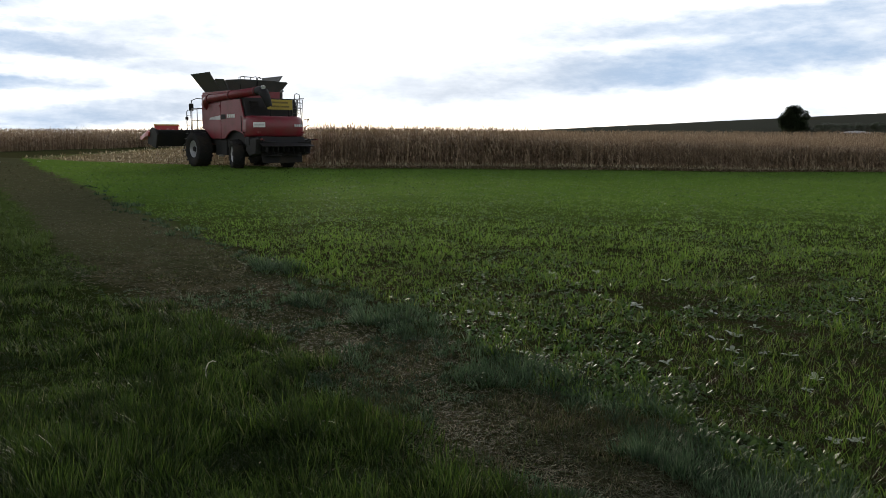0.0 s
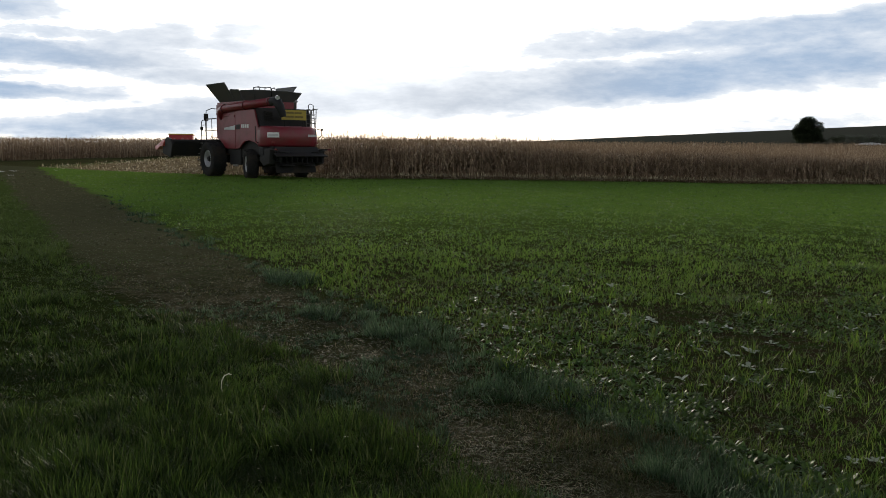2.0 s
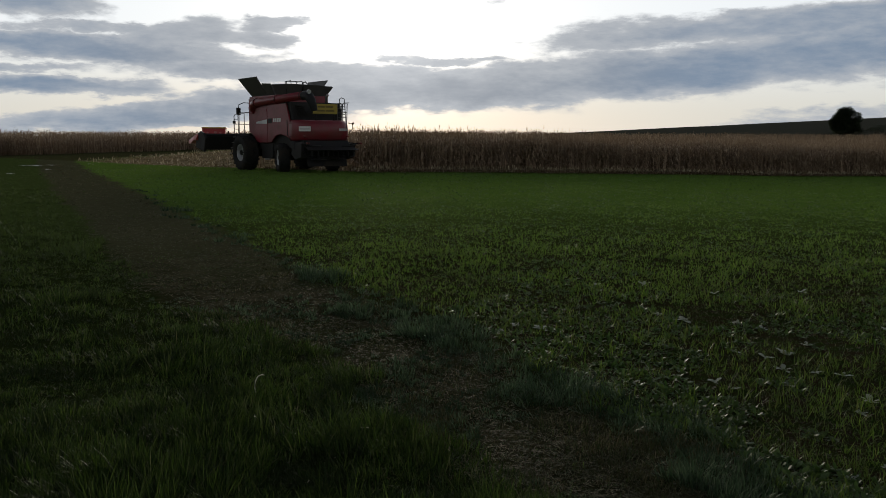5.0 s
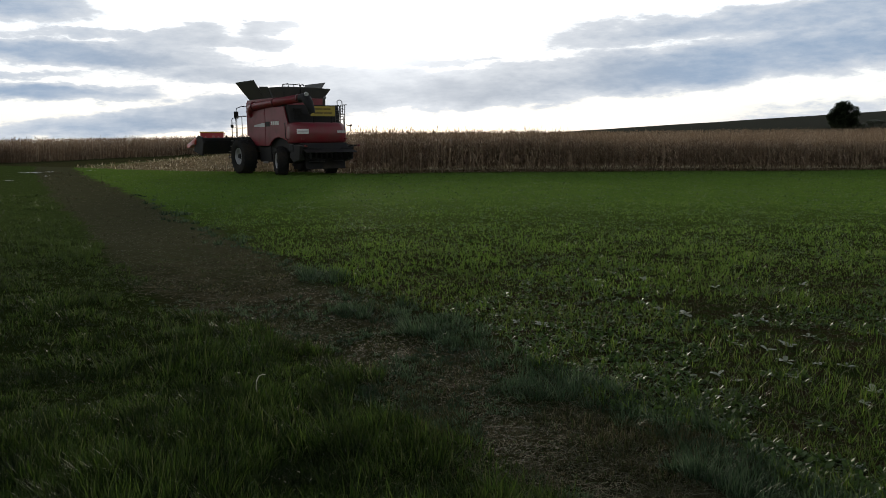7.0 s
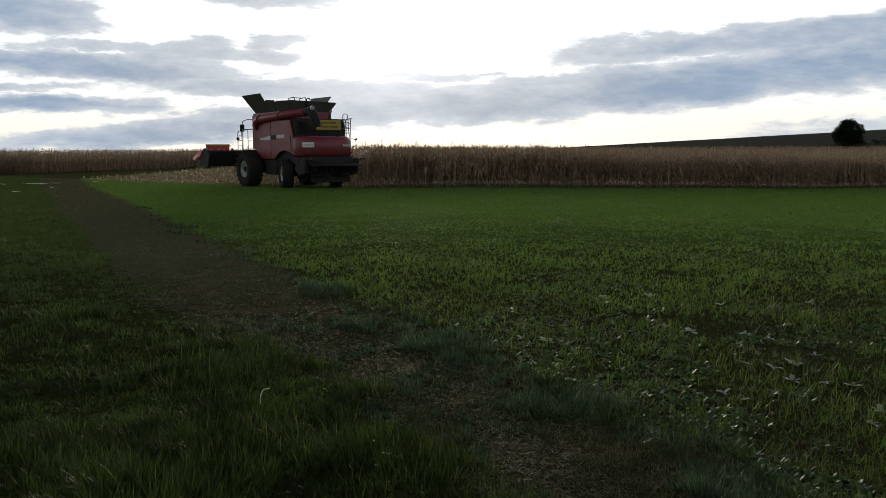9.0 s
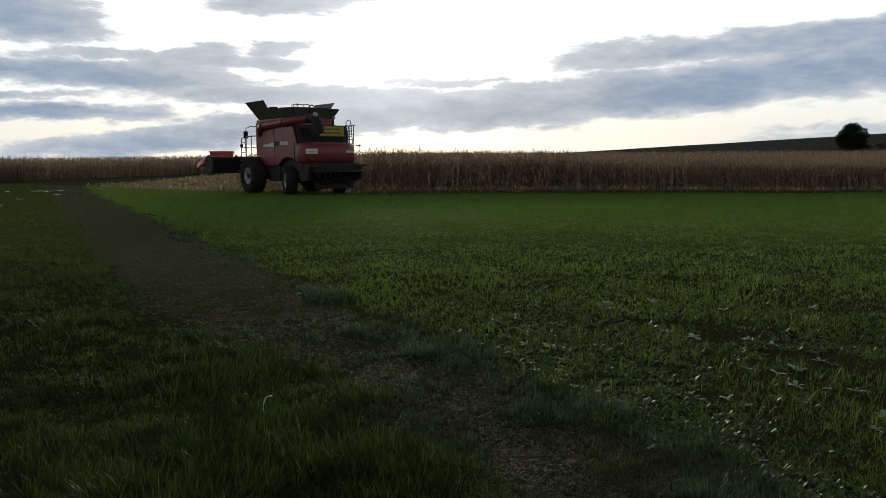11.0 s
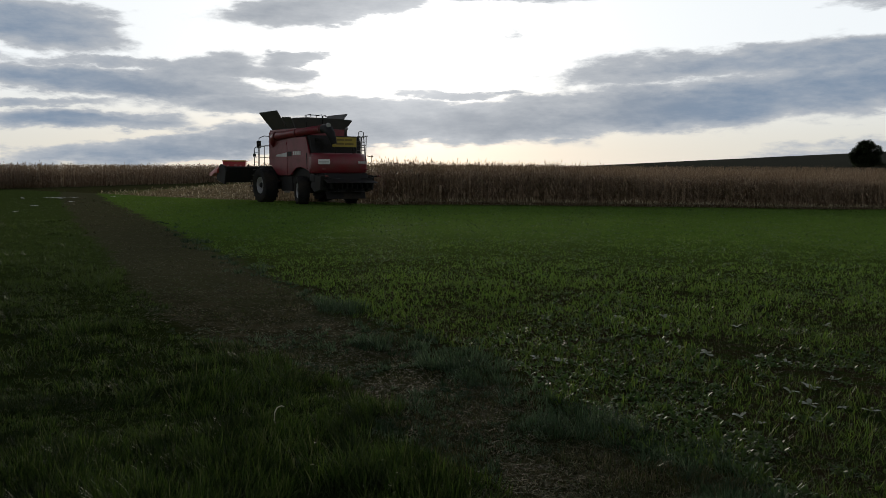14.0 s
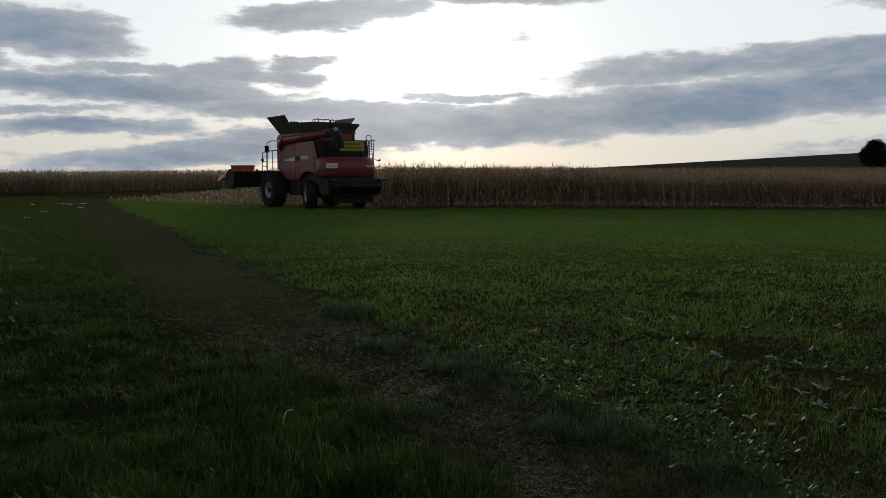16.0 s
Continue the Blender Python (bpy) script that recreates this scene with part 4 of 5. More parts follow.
    # platform and ladder on the driver's side
    bm = box(bmesh.new(), -1.78, -0.92, 3.98, 4.75, 1.86, 1.92, 0.01)
    plat = part("platform", bm, M_BLACK, h)
    plat.location.y = -0.35
    for y in (4.05, 4.70):
        bm = tube(bmesh.new(), [(-1.75, y, 1.92), (-1.75, y, 2.95), (-1.70, y + 0.04, 3.02), (-1.2, y + 0.04, 3.02)], 0.02, 6)
        tube(bm, [(-1.75, y, 2.4), (-1.3, y, 2.4)], 0.018, 6)
        part("handrail", bm, M_PIPE, plat)
    bm = tube(bmesh.new(), [(-1.75, 4.05, 2.98), (-1.75, 4.70, 2.98)], 0.02, 6)
    part("handrail", bm, M_PIPE, plat)
    bm = tube(bmesh.new(), [(-1.78, 5.30, 1.70), (-1.78, 5.28, 2.86), (-1.74, 5.20, 2.95), (-1.74, 4.86, 2.92), (-1.76, 4.78, 1.92)], 0.022, 6)
    for z in (2.15, 2.42, 2.68):
        tube(bm, [(-1.78, 5.29, z), (-1.76, 4.80, z)], 0.016, 6)
    part("handrail", bm, M_BLACK, plat)
    bm = box(bmesh.new(), -1.84, -1.70, 5.24, 5.36, 2.44, 2.60, 0.03)
    part("front_lamp", bm, M_BLACK, plat)
    bm = tube(bmesh.new(), [(-1.5, 5.05, 1.35), (-1.55, 5.35, 1.72), (-1.5, 5.62, 1.95), (-1.35, 5.70, 1.70)], 0.025, 6)
    part("hose_loop", bm, M_BLACK, plat)
    bm = bmesh.new()
    for y in (4.85, 5.25):
        tube(bm, [(-1.75, y, 1.9), (-2.05, y, 0.75)], 0.022, 6)
    lad = part("ladder", bm, M_BLACK, plat)
    for k in range(4):
        f = 0.15 + k * 0.25
        bm = box(bmesh.new(), -1.75 - 0.3 * f - 0.1, -1.75 - 0.3 * f + 0.1, 4.86, 5.24, 1.9 - 1.15 * f - 0.02, 1.9 - 1.15 * f + 0.02)
        part("rung", bm, M_STEEL, lad)
    # rear deck: rails, ladder, warning sign
    bm = tube(bmesh.new(), [(1.36, -0.9, 2.5), (1.38, -0.9, 3.66), (1.48, -0.92, 3.72), (1.56, -1.06, 3.66), (1.56, -1.20, 2.5)], 0.022, 6)
    tube(bm, [(1.56, -1.10, 3.45), (1.80, -1.12, 3.47)], 0.022, 6)
    rail = part("rear_rail", bm, M_PIPE, h, "grey tubular handrail")
    for k in range(6):
        bm = tube(bmesh.new(), [(1.37, -0.92, 2.75 + k * 0.13), (1.56, -1.17, 2.75 + k * 0.13)], 0.016, 6)
        part("rung", bm, M_PIPE, rail)
    for y0, y1 in ((-1.05, -1.50), (-1.58, -2.02)):
        bm = tube(bmesh.new(), [(1.15, y0, 2.40), (1.15, y0, 3.36), (1.15, y0 - 0.05, 3.42), (1.15, y1 + 0.05, 3.42), (1.15, y1, 3.36), (1.10, y1, 2.10)], 0.022, 6)
        for z in (2.72, 2.95, 3.18):
            tube(bm, [(1.15, y0, z), (1.14, y1, z)], 0.016, 6)
        part("rear_rail", bm, M_PIPE, h, "grey tubular handrail")
    bm = box(bmesh.new(), -0.68, 0.68, -1.86, -1.83, 2.86, 3.34, 0.008)
    sign = part("warning_sign", bm, M_YELLOW, h, "yellow sign with two dark bars of unreadable writing")
    for z, w in ((3.16, 0.42), (2.97, 0.50)):
        for k in range(2):
            x = -w + k * w * 1.05
            bm = box(bmesh.new(), x, x + w * 0.95, -1.872, -1.858, z, z + 0.085)
            part("writing_bar", bm, M_INK, sign)
    for x in (-0.5, 0.5):
        bm = tube(bmesh.new(), [(x, -1.82, 2.4), (x, -1.82, 3.2)], 0.025, 6)
        part("sign_post", bm, M_BLACK, sign)
    bm = tube(bmesh.new(), [(1.50, -1.5, 2.45), (1.72, -1.55, 2.40), (1.74, -1.55, 2.15), (1.55, -1.5, 1.95)], 0.022, 6)
    tube(bm, [(1.72, -1.55, 2.40), (1.80, -1.55, 2.44)], 0.05, 8)
    part("side_bracket", bm, M_BLACK, h)
    bm = tube(bmesh.new(), [(-1.50, -1.0, 1.75), (-1.66, -1.05, 1.80), (-1.68, -1.05, 2.55)], 0.02, 6)
    part("side_bracket", bm, M_BLACK, h)
    # chopper, spreader and drawbar at the tail
    bm = prism(bmesh.new(), [(-0.9, 1.6), (-2.05, 1.55), (-2.35, 1.15), (-2.2, 0.85), (-1.2, 0.75), (-0.8, 1.0)], -1.18, 1.18, 0.04)
    chop = part("straw_chopper", bm, M_BLACK, h, "black straw chopper")
    for k in range(9):
        x = -1.05 + k * 0.2625
        bm = slab(bmesh.new(), [(x, -2.0, 1.25), (x + 0.08 * (k - 4) / 4, -2.62, 1.02), (x + 0.08 * (k - 4) / 4, -2.60, 0.80), (x, -2.0, 0.86)], 0.02)
        part("spreader_vane", bm, M_BLACK, chop)
    bm = slab(bmesh.new(), [(-1.12, -1.9, 0.9), (1.12, -1.9, 0.9), (1.10, -2.02, 0.30), (-1.10, -2.02, 0.30)], 0.02)
    part("rubber_curtain", bm, M_RUBBER, chop, "black rubber curtain")
    bm = slab(bmesh.new(), [(-1.3, -1.95, 1.34), (1.3, -1.95, 1.34), (1.42, -2.66, 1.10), (-1.42, -2.66, 1.10)], 0.025)
    part("spreader_hood", bm, M_BLACK, chop)
    for s in (-1, 1):
        bm = tube(bmesh.new(), [(s * 0.55, -2.1, 0.9), (s * 0.55, -2.1, 0.66)], 0.06, 8)
        tube(bm, [(s * 0.55, -2.1, 0.68), (s * 0.55, -2.1, 0.64)], 0.38, 20)
        part("spreader_disc", bm, M_BLACK, chop)
        bm = tube(bmesh.new(), [(s * 1.38, -1.2, 1.5), (s * 1.40, -2.4, 1.42), (s * 1.42, -2.75, 1.44)], 0.035, 6)
        tube(bm, [(s * 1.40, -2.4, 1.42), (s * 1.1, -2.5, 1.30), (s * 0.6, -2.45, 1.30)], 0.03, 6)
        tube(bm, [(s * 1.40, -2.1, 1.44), (s * 1.42, -2.2, 1.02), (s * 1.2, -2.1, 0.86)], 0.03, 6)
        part("tail_frame", bm, M_BLACK, h)
        bm = box(bmesh.new(), s * 1.46 - 0.09, s * 1.46 + 0.09, -2.74, -2.68, 1.39, 1.47, 0.015)
        part("tail_lamp", bm, M_LAMP, h, "red tail lamp")
    bm = box(bmesh.new(), -1.55, 1.55, -1.55, -1.15, 1.12, 1.52, 0.05)
    part("tail_crossbeam", bm, M_BLACK, h)
    for s in (-1, 1):
        bm = prism(bmesh.new(), [(-2.2, 1.42), (-1.3, 1.5), (-1.1, 0.9), (-1.5, 0.62), (-2.1, 0.75)], s * 1.20, s * 1.52, 0.04)
        part("chaff_spreader", bm, M_BLACK, h, "black chaff spreader housing")
        bm = tube(bmesh.new(), [(s * 1.3, -2.2, 1.35), (s * 1.1, -2.3, 0.95), (s * 0.7, -2.25, 0.7), (s * 0.2, -2.3, 0.75)], 0.03, 6)
        part("hydraulic_hose", bm, M_RUBBER, h)
    # axles, tank and steps under the body
    bm = box(bmesh.new(), -1.35, 1.35, -0.14, 0.14, 0.56, 0.86, 0.04)
    box(bm, -0.3, 0.3, -0.2, 0.5, 0.7, 1.2, 0.04)
    part("rear_axle", bm, M_BLACK, h)
    bm = box(bmesh.new(), -1.6, 1.6, 3.55, 3.95, 0.70, 1.12, 0.05)
    box(bm, -0.5, 0.5, 3.2, 4.1, 0.7, 1.6, 0.05)
    part("front_axle", bm, M_BLACK, h)
    for s in (-1, 1):
        bm = box(bmesh.new(), s * 0.75 if s > 0 else -1.36, 1.36 if s > 0 else s * 0.75, 1.2, 2.5, 0.62, 1.42, 0.06)
        part("side_tank", bm, M_BLACK, h)
        bm = box(bmesh.new(), s * 1.40 - 0.05, s * 1.40 + 0.05, 1.45, 1.95, 0.55, 0.64, 0.01)
        part("step", bm, M_STEEL, h)
    for s in (-1, 1):
        farm_wheel(h, s * 1.78, 3.55, 0.95, 0.78, 0.44, s, 20)
        wheel = farm_wheel(h, s * 1.42, 0.0, 0.74, 0.56, 0.39, s, 18)
        wheel.matrix_basis = pose(s * 1.42, 0.0, 0.70, 0, 0, (0 if s > 0 else 180) - 16)   # steered
    # feeder house and corn header
    bm = prism(bmesh.new(), [(3.7, 1.95), (4.3, 2.00), (5.35, 1.72), (5.35, 1.05), (4.6, 1.05), (3.7, 1.2)], -0.62, 0.62, 0.04)
    part("feeder_house", bm, M_DARKRED, h)
    bm = prism(bmesh.new(), [(5.25, 0.42), (5.20, 1.16), (5.32, 1.24), (5.46, 1.20), (5.5, 0.62), (6.1, 0.38), (6.1, 0.30)], -3.30, 3.30, 0.02)
    head = part("corn_header", bm, M_BLACK, h, "black corn header with red snouts")
    head.matrix_basis = pose(0, 5.3, 1.42, 16) @ pose(0, -5.3, -0.8)   # lifted, nose a little up
    bm = tube(bmesh.new(), [(-3.3, 5.28, 1.24), (3.3, 5.28, 1.24)], 0.07, 8)
    part("top_beam", bm, M_BLACK, head)
    bm = tube(bmesh.new(), [(-3.2, 5.78, 0.72), (3.2, 5.78, 0.72)], 0.2, 14)
    part("cross_auger", bm, M_STEEL, head)
    for s in (-1, 1):
        bm = prism(bmesh.new(), [(5.10, 0.36), (5.05, 1.10), (5.35, 1.32), (5.85, 1.28), (6.25, 0.95), (6.25, 0.28)], s * 3.30, s * 3.42, 0.03)
        part("end_shield", bm, M_BLACK, head)
    for k in range(9):
        x = -3.30 + k * 0.825
        y1 = 7.55
        bm = bmesh.new()
        secs = [(6.0, 0.24, 1.10), (6.4, 0.22, 0.98), (6.9, 0.15, 0.66), (7.3, 0.07, 0.42), (y1, 0.02, 0.32)]
        rings = []
        for y, hw, zt in secs:
            zb = max(0.16, zt - 0.36)
            rings.append([bm.verts.new((x + dx * hw, y, zb + (zt - zb) * f)) for dx, f in ((-1, 0), (-0.85, 0.6), (-0.3, 1), (0.3, 1), (0.85, 0.6), (1, 0))])
        for a, b in zip(rings, rings[1:]):
            for i in range(6):
                bm.faces.new((a[i], a[(i + 1) % 6], b[(i + 1) % 6], b[i]))
        bm.faces.new(rings[0]), bm.faces.new(rings[-1][::-1])
        part("snout", bm, M_HEADRED, head, "red plastic snout")
    return h


make_harvester()


# ---- grain trailer and its tractor, waiting on the stubble ----
def make_trailer():
    t = new("grain_trailer")
    x, y = -25.2, 100.0
    t.matrix_world = pose(x, y, float(ground_z(x, y)), 0, 0, 12) @ Matrix.Diagonal((1, 1, 0.91, 1))
    tagged(t, "red high-sided grain trailer standing on the far stubble", "trailer")
    bm = bmesh.new()
    lo = [bm.verts.new(p) for p in ((-1.17, -2.84, 0.66), (1.17, -2.84, 0.66), (1.17, 3.44, 0.66), (-1.17, 3.44, 0.66))]
    hi = [bm.verts.new(p) for p in ((-1.27, -2.9, 2.62), (1.27, -2.9, 2.62), (1.27, 3.5, 2.62), (-1.27, 3.5, 2.62))]
    bm.faces.new(lo[::-1])
    for i in range(4):
        bm.faces.new((lo[i], lo[(i + 1) % 4], hi[(i + 1) % 4], hi[i]))
    hi2 = [bm.verts.new(p) for p in ((-1.2, -2.82, 2.62), (1.2, -2.82, 2.62), (1.2, 3.42, 2.62), (-1.2, 3.42, 2.62))]
    lo2 = [bm.verts.new(p) for p in ((-1.1, -2.76, 0.76), (1.1, -2.76, 0.76), (1.1, 3.36, 0.76), (-1.1, 3.36, 0.76))]
    bm.faces.new(lo2)
    for i in range(4):
        bm.faces.new((hi2[i], lo2[i], lo2[(i + 1) % 4], hi2[(i + 1) % 4]))
        bm.faces.new((hi[i], hi[(i + 1) % 4], hi2[(i + 1) % 4], hi2[i]))
    body = part("body", bm, M_TRAILER, t)
    bm = box(bmesh.new(), -1.34, 1.34, -3.0, -2.86, 2.58, 2.74, 0.02)
    part("top_rim", bm, M_TRIM, body, "yellowish top rim")
    for s in (-1, 1):
        bm = box(bmesh.new(), s * 1.31 - 0.05, s * 1.31 + 0.05, -2.86, 3.5, 2.58, 2.72, 0.02)
        part("top_rim", bm, M_TRAILER, body)
        bm = slab(bmesh.new(), [(s * 1.06, -2.88, 0.66), (s * 1.20, -2.88, 0.66), (s * 1.30, -2.97, 2.6), (s * 1.16, -2.97, 2.6)], 0.06)
        part("corner_post", bm, M_TRAILER, body)
        bm = tube(bmesh.new(), [(s * 0.72, -2.90, 2.05), (s * 0.72, -2.95, 2.05)], 0.13, 14)
        part("reflector", bm, M_FAINT, body, "round faded reflector")
        bm = box(bmesh.new(), s * 0.85 - 0.18, s * 0.85 + 0.18, -2.9, -2.82, 0.72, 0.84, 0.02)
        part("tail_lamp", bm, M_LAMP, body, "red tail lamp")
    bm = tube(bmesh.new(), [(0.15, -2.90, 2.1), (0.15, -2.955, 2.1)], 0.17, 14)
    part("reflector", bm, M_FAINT, body, "round faded reflector")
    bm = box(bmesh.new(), -1.0, 1.0, -2.88, -2.80, 1.28, 1.40, 0.02)
    part("tailgate_bar", bm, M_DARKRED, body)
    bm = box(bmesh.new(), -0.45, 0.45, -2.6, 4.6, 0.60, 0.84, 0.03)
    part("frame", bm, M_BLACK, t)
    for y0 in (-1.4, 0.2):
        for s in (-1, 1):
            farm_wheel(t, s * 0.85, y0, 0.5, 0.45, 0.28, s, 16)
    return t


def make_tractor():
    t = new("tractor")
    x, y = -26.6, 107.0
    t.matrix_world = pose(x, y, float(ground_z(x, y)), 0, 0, 12) @ Matrix.Scale(0.84, 4)
    tagged(t, "red tractor coupled in front of the grain trailer", "tractor")
    bm = prism(bmesh.new(), [(0.6, 0.9), (0.6, 1.7), (2.4, 1.6), (2.6, 1.4), (2.6, 0.9)], -0.45, 0.45, 0.06)
    part("bonnet", bm, M_TRAILER, t)
    bm = box(bmesh.new(), -0.5, 0.5, -1.0, 1.0, 0.6, 1.25, 0.06)
    part("chassis", bm, M_BLACK, t)
    bm = bmesh.new()
    for s in (-1, 1):
        for yy in (-0.85, 0.65):
            tube(bm, [(s * 0.8, yy, 1.2), (s * 0.74, yy * 0.95, 2.75)], 0.05, 6)
    box(bm, -0.85, 0.85, -0.95, 0.75, 1.1, 1.3, 0.04)
    cab = part("cab", bm, M_BLACK, t)
    bm = box(bmesh.new(), -0.9, 0.9, -1.0, 0.85, 2.72, 2.9, 0.06)
    part("cab_roof", bm, M_TRAILER, cab)
    bm = slab(bmesh.new(), [(-0.74, -0.86, 1.32), (0.74, -0.86, 1.32), (0.70, -0.82, 2.70), (-0.70, -0.82, 2.70)], 0.012)
    part("window_pane", bm, M_GLASS, cab)
    for s in (-1, 1):
        bm = tube(bmesh.new(), [(s * 0.8, 0.7, 2.5), (s * 1.5, 0.75, 2.55), (s * 1.55, 0.75, 2.5)], 0.025, 6)
        arm = part("mirror_arm", bm, M_BLACK, cab)
        bm = box(bmesh.new(), s * 1.55 - 0.12, s * 1.55 + 0.12, 0.72, 0.78, 2.1, 2.5, 0.02)
        part("mirror", bm, M_BLACK, arm)
        bm = prism(bmesh.new(), [(-1.0, 1.1), (-0.7, 1.75), (0.4, 1.75), (0.7, 1.2), (0.4, 1.65), (-0.65, 1.65)], s * 0.85, s * 1.35, 0.01)
        part("mudguard", bm, M_BLACK, t)
        farm_wheel(t, s * 1.12, -0.2, 0.85, 0.52, 0.45, s, 20)
        farm_wheel(t, s * 0.95, 2.0, 0.62, 0.42, 0.32, s, 18)
    return t


M_TRAILER = plain("bright_red_trailer_paint", (0.42, 0.026, 0.038), 0.4, dirt=(0.2, 0.12, 0.08), dirt_amount=0.3)
M_FAINT = plain("faded_reflector", (0.48, 0.16, 0.15), 0.5, dirt_amount=0.3)
M_TRIM = plain("ochre_trim", (0.45, 0.28, 0.05), 0.5, dirt_amount=0.3)
make_trailer()
make_tractor()


def make_straw_heap(x, y, w, h):
    n = 1500
    r, a = np.sqrt(rng.uniform(0, 1, n)), rng.uniform(0, 6.28, n)
    px, py = x + r * w * np.cos(a), y + r * w * 0.6 * np.sin(a)
    pz = ground_z(px, py) + h * (1 - r ** 2) * rng.uniform(0.0, 1.0, n)
    L = rng.uniform(0.15, 0.4, n)
    V = blade_arrays(np.stack([px, py, pz], 1), L, L * rng.uniform(-0.3, 0.4, n), L * 0.2, rng.uniform(0.05, 0.1, n), rng.uniform(0, 6.28, n), 2, "leaf")
    tagged(mesh_np("straw_heap", *V, M_STRAW), "low pale heap of chopped straw on the stubble", "straw heap")


make_straw_heap(-22.9, 94.0, 2.9, 0.85)


# ---- far tree, hedge and covered heap on the hill ----
# leaf greens lightened to carry the haze of the distance
M_LEAF = leaf("tree_leaf", [(0.034, 0.050, 0.024), (0.052, 0.072, 0.034), (0.070, 0.092, 0.044)], 0.5, 0.25, (0.3, (0.02, 0.03, 0.01), 0.5))
M_BARK = plain("bark", (0.06, 0.045, 0.032), 0.9, dirt=(0.03, 0.025, 0.02), bump=0.5)


def clump_leaves(centres, radii, per, size):
    k = np.repeat(np.arange(len(centres)), per)
    d = rng.normal(0, 1, (len(k), 3))
    d /= np.linalg.norm(d, axis=1)[:, None]
    P = np.asarray(centres)[k] + d * (np.asarray(radii)[k] * rng.uniform(0.55, 1.08, len(k)))[:, None]
    n = len(P)
    L = size * rng.uniform(0.6, 1.4, n)
    return blade_arrays(P, L, L * rng.uniform(-0.4, 0.6, n), L * rng.uniform(0, 0.5, n), L * 0.7, rng.uniform(0, 6.28, n), 2, "leaf", rng.uniform(-1, 1, n))


def make_tree(x, y, height, spread):
    t = new("oak_tree")
    z = float(ground_z(x, y))
    t.matrix_world = pose(x, y, z)
    tagged(t, "lone dark round-crowned broadleaf tree on the far slope", "tree")
    bm = tube(bmesh.new(), [(0, 0, -0.3), (0.05, 0, 1.2), (0.1, 0.1, 2.6), (0.0, 0.1, 5.0), (0.1, 0, height * 0.8)], [0.5, 0.36, 0.32, 0.22, 0.06], 9)
    centres, radii = [], []
    for k in range(11):
        a, f = 2.4 * k, 0.2 + 0.55 * k / 11
        z0 = height * (0.22 + 0.5 * f)
        r = spread * (0.75 - 0.35 * f)
        tip = Vector((math.cos(a) * r, math.sin(a) * r, z0 + 1.6))
        tube(bm, [(0.05, 0.05, z0 - 0.6), tip * 0.5 + Vector((0, 0, z0 * 0.45)), tip], [0.15, 0.1, 0.04], 6)
    part("trunk", bm, M_BARK, t)
    rnd = random.Random(5)
    while len(centres) < 120:
        p = Vector((rnd.uniform(-1, 1), rnd.uniform(-1, 1), rnd.uniform(-0.8, 1)))
        if Vector((p.x, p.y, p.z if p.z > 0 else p.z * 0.5)).length < 0.88:
            centres.append((p.x * spread, p.y * spread, height * 0.50 + p.z * height * 0.45))
            radii.append(rnd.uniform(0.7, 1.35) * spread / 5)
    crown = mesh_np("crown", *clump_leaves(centres, radii, 420, 0.42), M_LEAF, t)
    return t


make_tree(150.2, 300.0, 10.2, 5.5)


def make_bush(x, y, w, h):
    t = new("hedge_bush")
    t.matrix_world = pose(x, y, float(ground_z(x, y)))
    tagged(t, "dark unclipped hedge bush below the hill", "bush", group="hedge below the hill")
    bm = bmesh.new()
    for k in range(5):
        a = 1.3 * k
        tube(bm, [(0, 0, -0.1), (math.cos(a) * w * 0.3, math.sin(a) * w * 0.3, h * 0.5), (math.cos(a) * w * 0.6, math.sin(a) * w * 0.6, h * 0.85)], [0.08, 0.05, 0.02], 5)
    part("stems", bm, M_BARK, t)
    cs = [(rng.uniform(-w, w), rng.uniform(-1, 1), h * rng.uniform(0.2, 0.75)) for _ in range(16)]
    mesh_np("foliage", *clump_leaves(cs, [h * 0.33] * 16, 70, 0.35), M_LEAF, t)


for k in range(13):
    make_bush(146.5 + k * 4.1 + rng.uniform(-0.7, 0.7), 296 + rng.uniform(-2, 2), 2.6, rng.uniform(2.2, 3.6) if k > 1 else 1.8)


def make_clamp():
    x, y = 166.0, 286.0
    t = new("covered_clamp")
    t.matrix_world = pose(x, y, float(ground_z(x, y)), 0, 0, 4)
    tagged(t, "long low heap under a pale weathered cover sheet", "covered heap")
    bm = bmesh.new()
    secs = []
    for i in range(13):
        f = i / 12
        hgt = 0.9 * math.sin(math.pi * min(max(f, 0.03), 0.97)) ** 0.5 * (1 + 0.1 * math.sin(i * 2.3))
        secs.append([bm.verts.new((-5.5 + 11 * f, dy, hgt * zf - 0.05)) for dy, zf in ((-1.6, 0), (-1.1, 0.7), (-0.4, 1), (0.4, 1), (1.1, 0.7), (1.6, 0))])
    for a, b in zip(secs, secs[1:]):
        for i in range(5):
            bm.faces.new((a[i], a[i + 1], b[i + 1], b[i])).smooth = True
    part("cover_sheet", bm, M_SHEET, t)
    for i in range(5):
        bm = lathe(bmesh.new(), [(-0.1, 0.2), (-0.1, 0.32), (0.1, 0.32), (0.1, 0.2)], 14)
        o = part("weight_tyre", bm, M_RUBBER, t)
        o.matrix_basis = pose(-4 + 2 * i, -0.3, 1.0, 0, 90, 0)


M_SHEET = plain("pale_cover_sheet", (0.50, 0.50, 0.50), 0.6, dirt=(0.2, 0.18, 0.15), dirt_amount=0.5)
make_clamp()


# ---- small things near the camera ----
M_STALK = plain("bleached_stalk", (0.55, 0.52, 0.40), 0.6, dirt_amount=0.2)


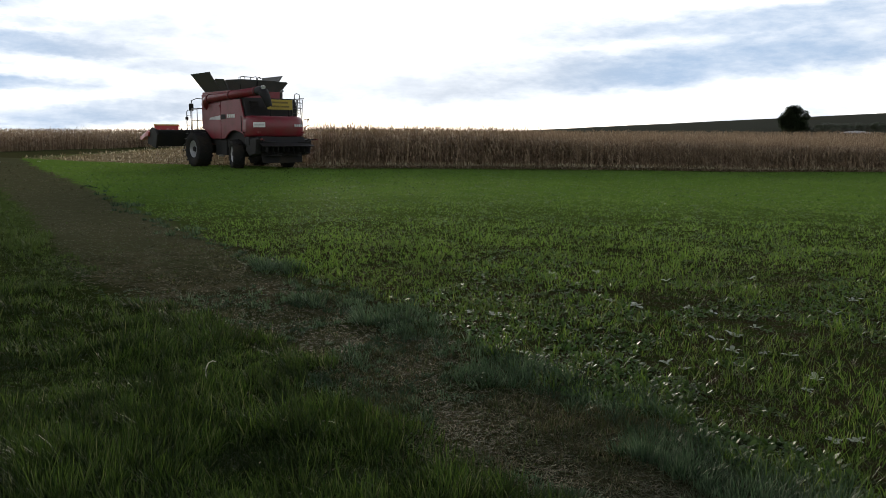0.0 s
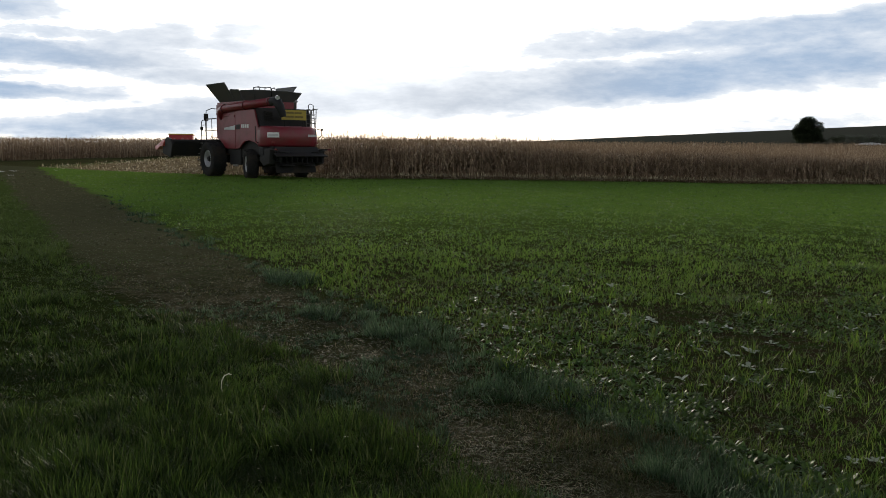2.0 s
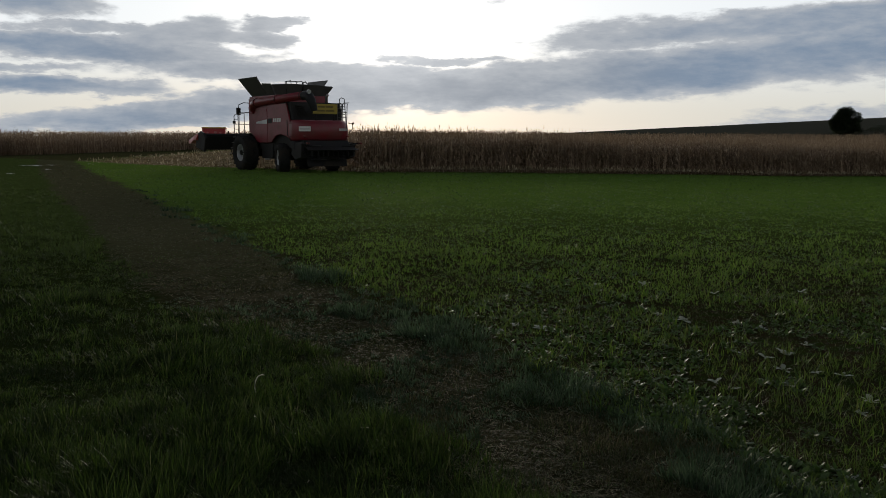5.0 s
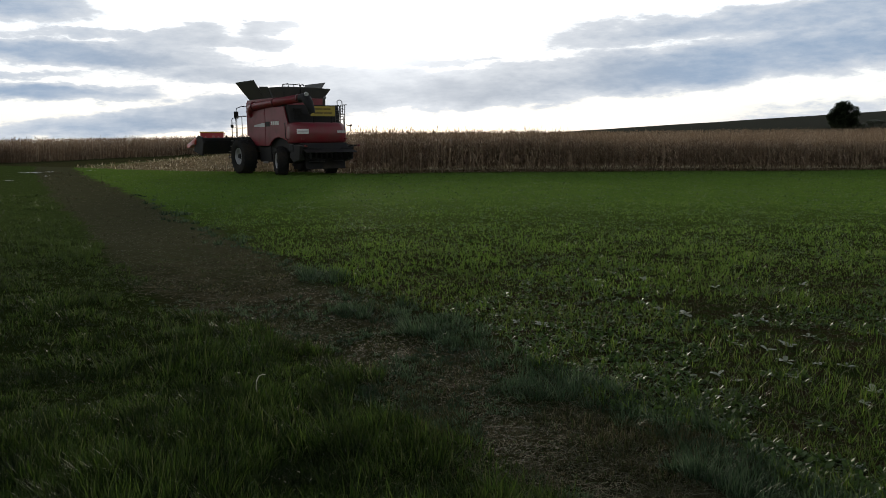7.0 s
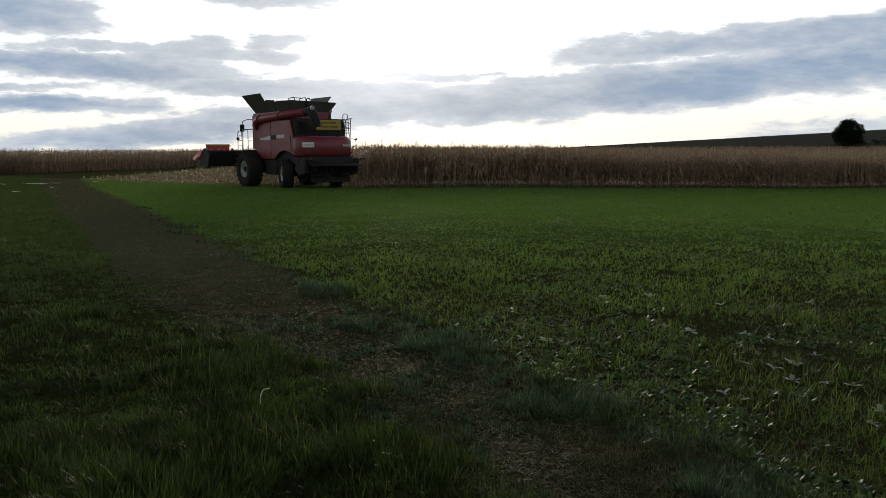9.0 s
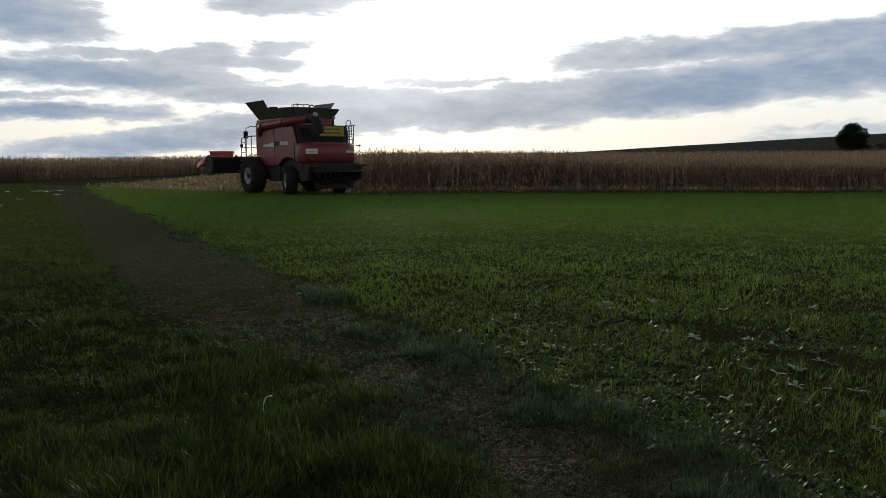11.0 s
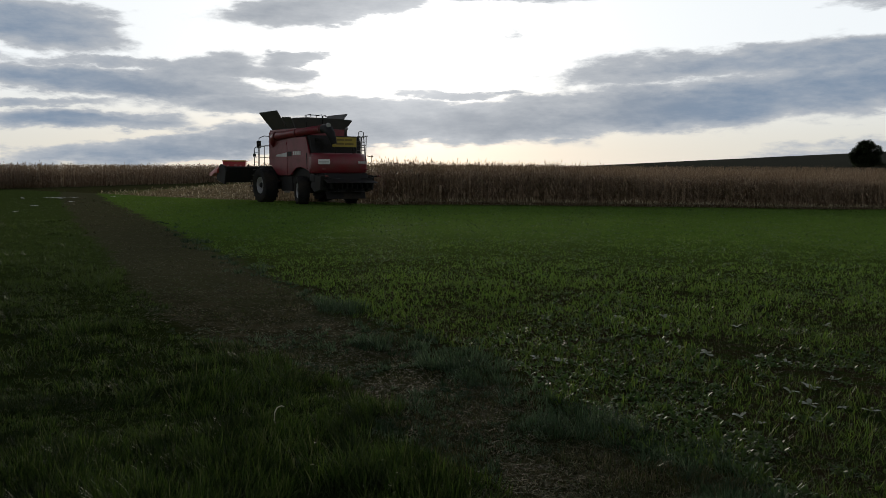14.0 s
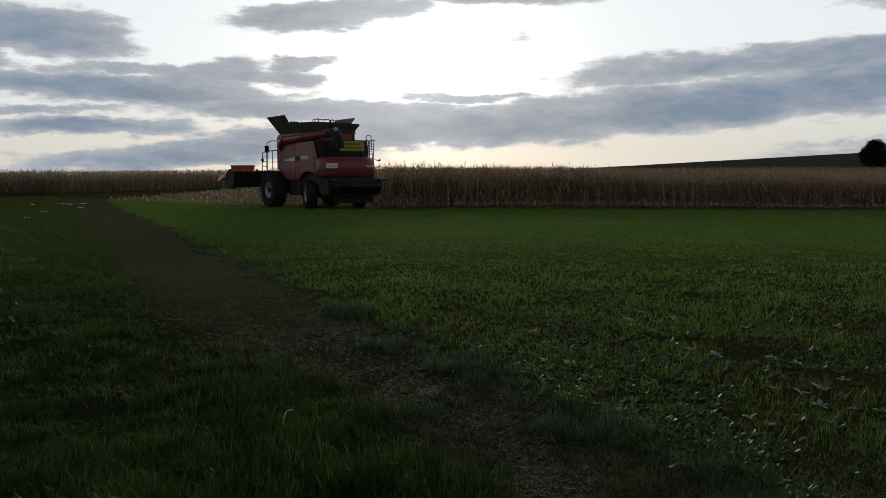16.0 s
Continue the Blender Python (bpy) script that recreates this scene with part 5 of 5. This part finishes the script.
def make_stalk():
    x, y = -1.07, 5.2
    z = float(ground_z(x, y))
    bm = tube(bmesh.new(), [(-0.02, 0, 0.0), (-0.035, 0.0, 0.06), (-0.03, 0.0, 0.11), (-0.012, 0.01, 0.15), (0.02, 0.01, 0.165), (0.045, 0.01, 0.160)], [0.004, 0.005, 0.005, 0.0045, 0.004, 0.002], 6)
    o = part("dry_grass_stalk", bm, M_STALK)
    o.matrix_world = pose(x + 0.02, y - 0.1, z + 0.005) @ Matrix.Scale(0.8, 4)
    tagged(o, "single bleached dry grass stalk bent over in the verge", "grass stalk")


make_stalk()

M_PALE = leaf("pale_weed_leaf", [(0.09, 0.13, 0.07), (0.17, 0.21, 0.14), (0.28, 0.31, 0.24), (0.06, 0.10, 0.04)], 0.55, 0.25, spec=0.35)


def make_pale_weed(x, y, size, leaves):
    t = new("field_weed")
    t.location = (x, y, float(ground_z(x, y)))
    tagged(t, "broad-leaved field weed with pale leaves", "weed", group="pale weeds in the field")
    turn = rng.uniform(0, 6.28)
    for k in range(leaves):
        L, up = size * rng.uniform(0.6, 1.25), rng.uniform(0.25, 0.7)
        V = blade_arrays(np.zeros((1, 3)), np.full(1, L * (1.2 - 0.6 * up)), np.full(1, L * up * 1.2), np.full(1, L * 0.35), np.full(1, L * 0.5), np.full(1, turn + 6.28 * k / leaves), 4, "leaf", np.full(1, rng.normal(0, 0.4)))
        mesh_np("leaf", *V, M_PALE, t)


for x, y, s, k in ((2.37, 7.47, 0.10, 6), (2.20, 7.71, 0.08, 5), (2.84, 7.38, 0.08, 5), (2.97, 7.16, 0.09, 5), (2.78, 6.23, 0.09, 6), (2.59, 6.15, 0.08, 5), (2.59, 5.83, 0.07, 5), (2.80, 5.77, 0.08, 5),
                   (2.96, 5.69, 0.07, 5), (2.85, 5.11, 0.08, 5), (2.66, 4.87, 0.06, 5), (1.96, 5.45, 0.06, 4), (2.47, 5.45, 0.07, 5), (2.34, 5.52, 0.07, 5), (4.63, 7.76, 0.09, 5), (0.99, 6.95, 0.09, 6),
                   (0.79, 7.13, 0.07, 5), (2.33, 3.95, 0.06, 5), (2.45, 3.96, 0.06, 5), (2.06, 3.82, 0.06, 4), (2.05, 8.58, 0.08, 5), (2.52, 9.47, 0.08, 5), (2.40, 6.32, 0.07, 5), (2.04, 5.31, 0.05, 4),
                   (4.12, 7.19, 0.07, 5), (3.08, 6.53, 0.07, 5), (1.97, 9.38, 0.07, 5), (3.13, 8.88, 0.08, 5), (4.24, 9.22, 0.08, 5)):
    make_pale_weed(x, y, s, k)


def make_husk(x, y, size):
    n = 5
    a = rng.uniform(0, 6.28, n)
    V = blade_arrays(np.tile([[x, y, float(ground_z(x, y)) + 0.03]], (n, 1)), np.full(n, size), np.full(n, size * 0.3), np.full(n, size * 0.25), np.full(n, size * 0.35), a, 3, "leaf")
    tagged(mesh_np("corn_husk", *V, M_WHITE), "pale torn corn husk lying on the track's end", "corn husk", group="husks on the track")


for x, y, s in ((-23.6, 50.0, 0.35), (-22.3, 50.5, 0.5), (-21.6, 50.3, 0.45), (-21.2, 51.2, 0.4), (-19.2, 46.2, 0.3), (-18.5, 41.0, 0.3), (-19.6, 53.0, 0.3), (-15.8, 34.0, 0.2)):
    make_husk(x - 0.5, y - 2.5, s)
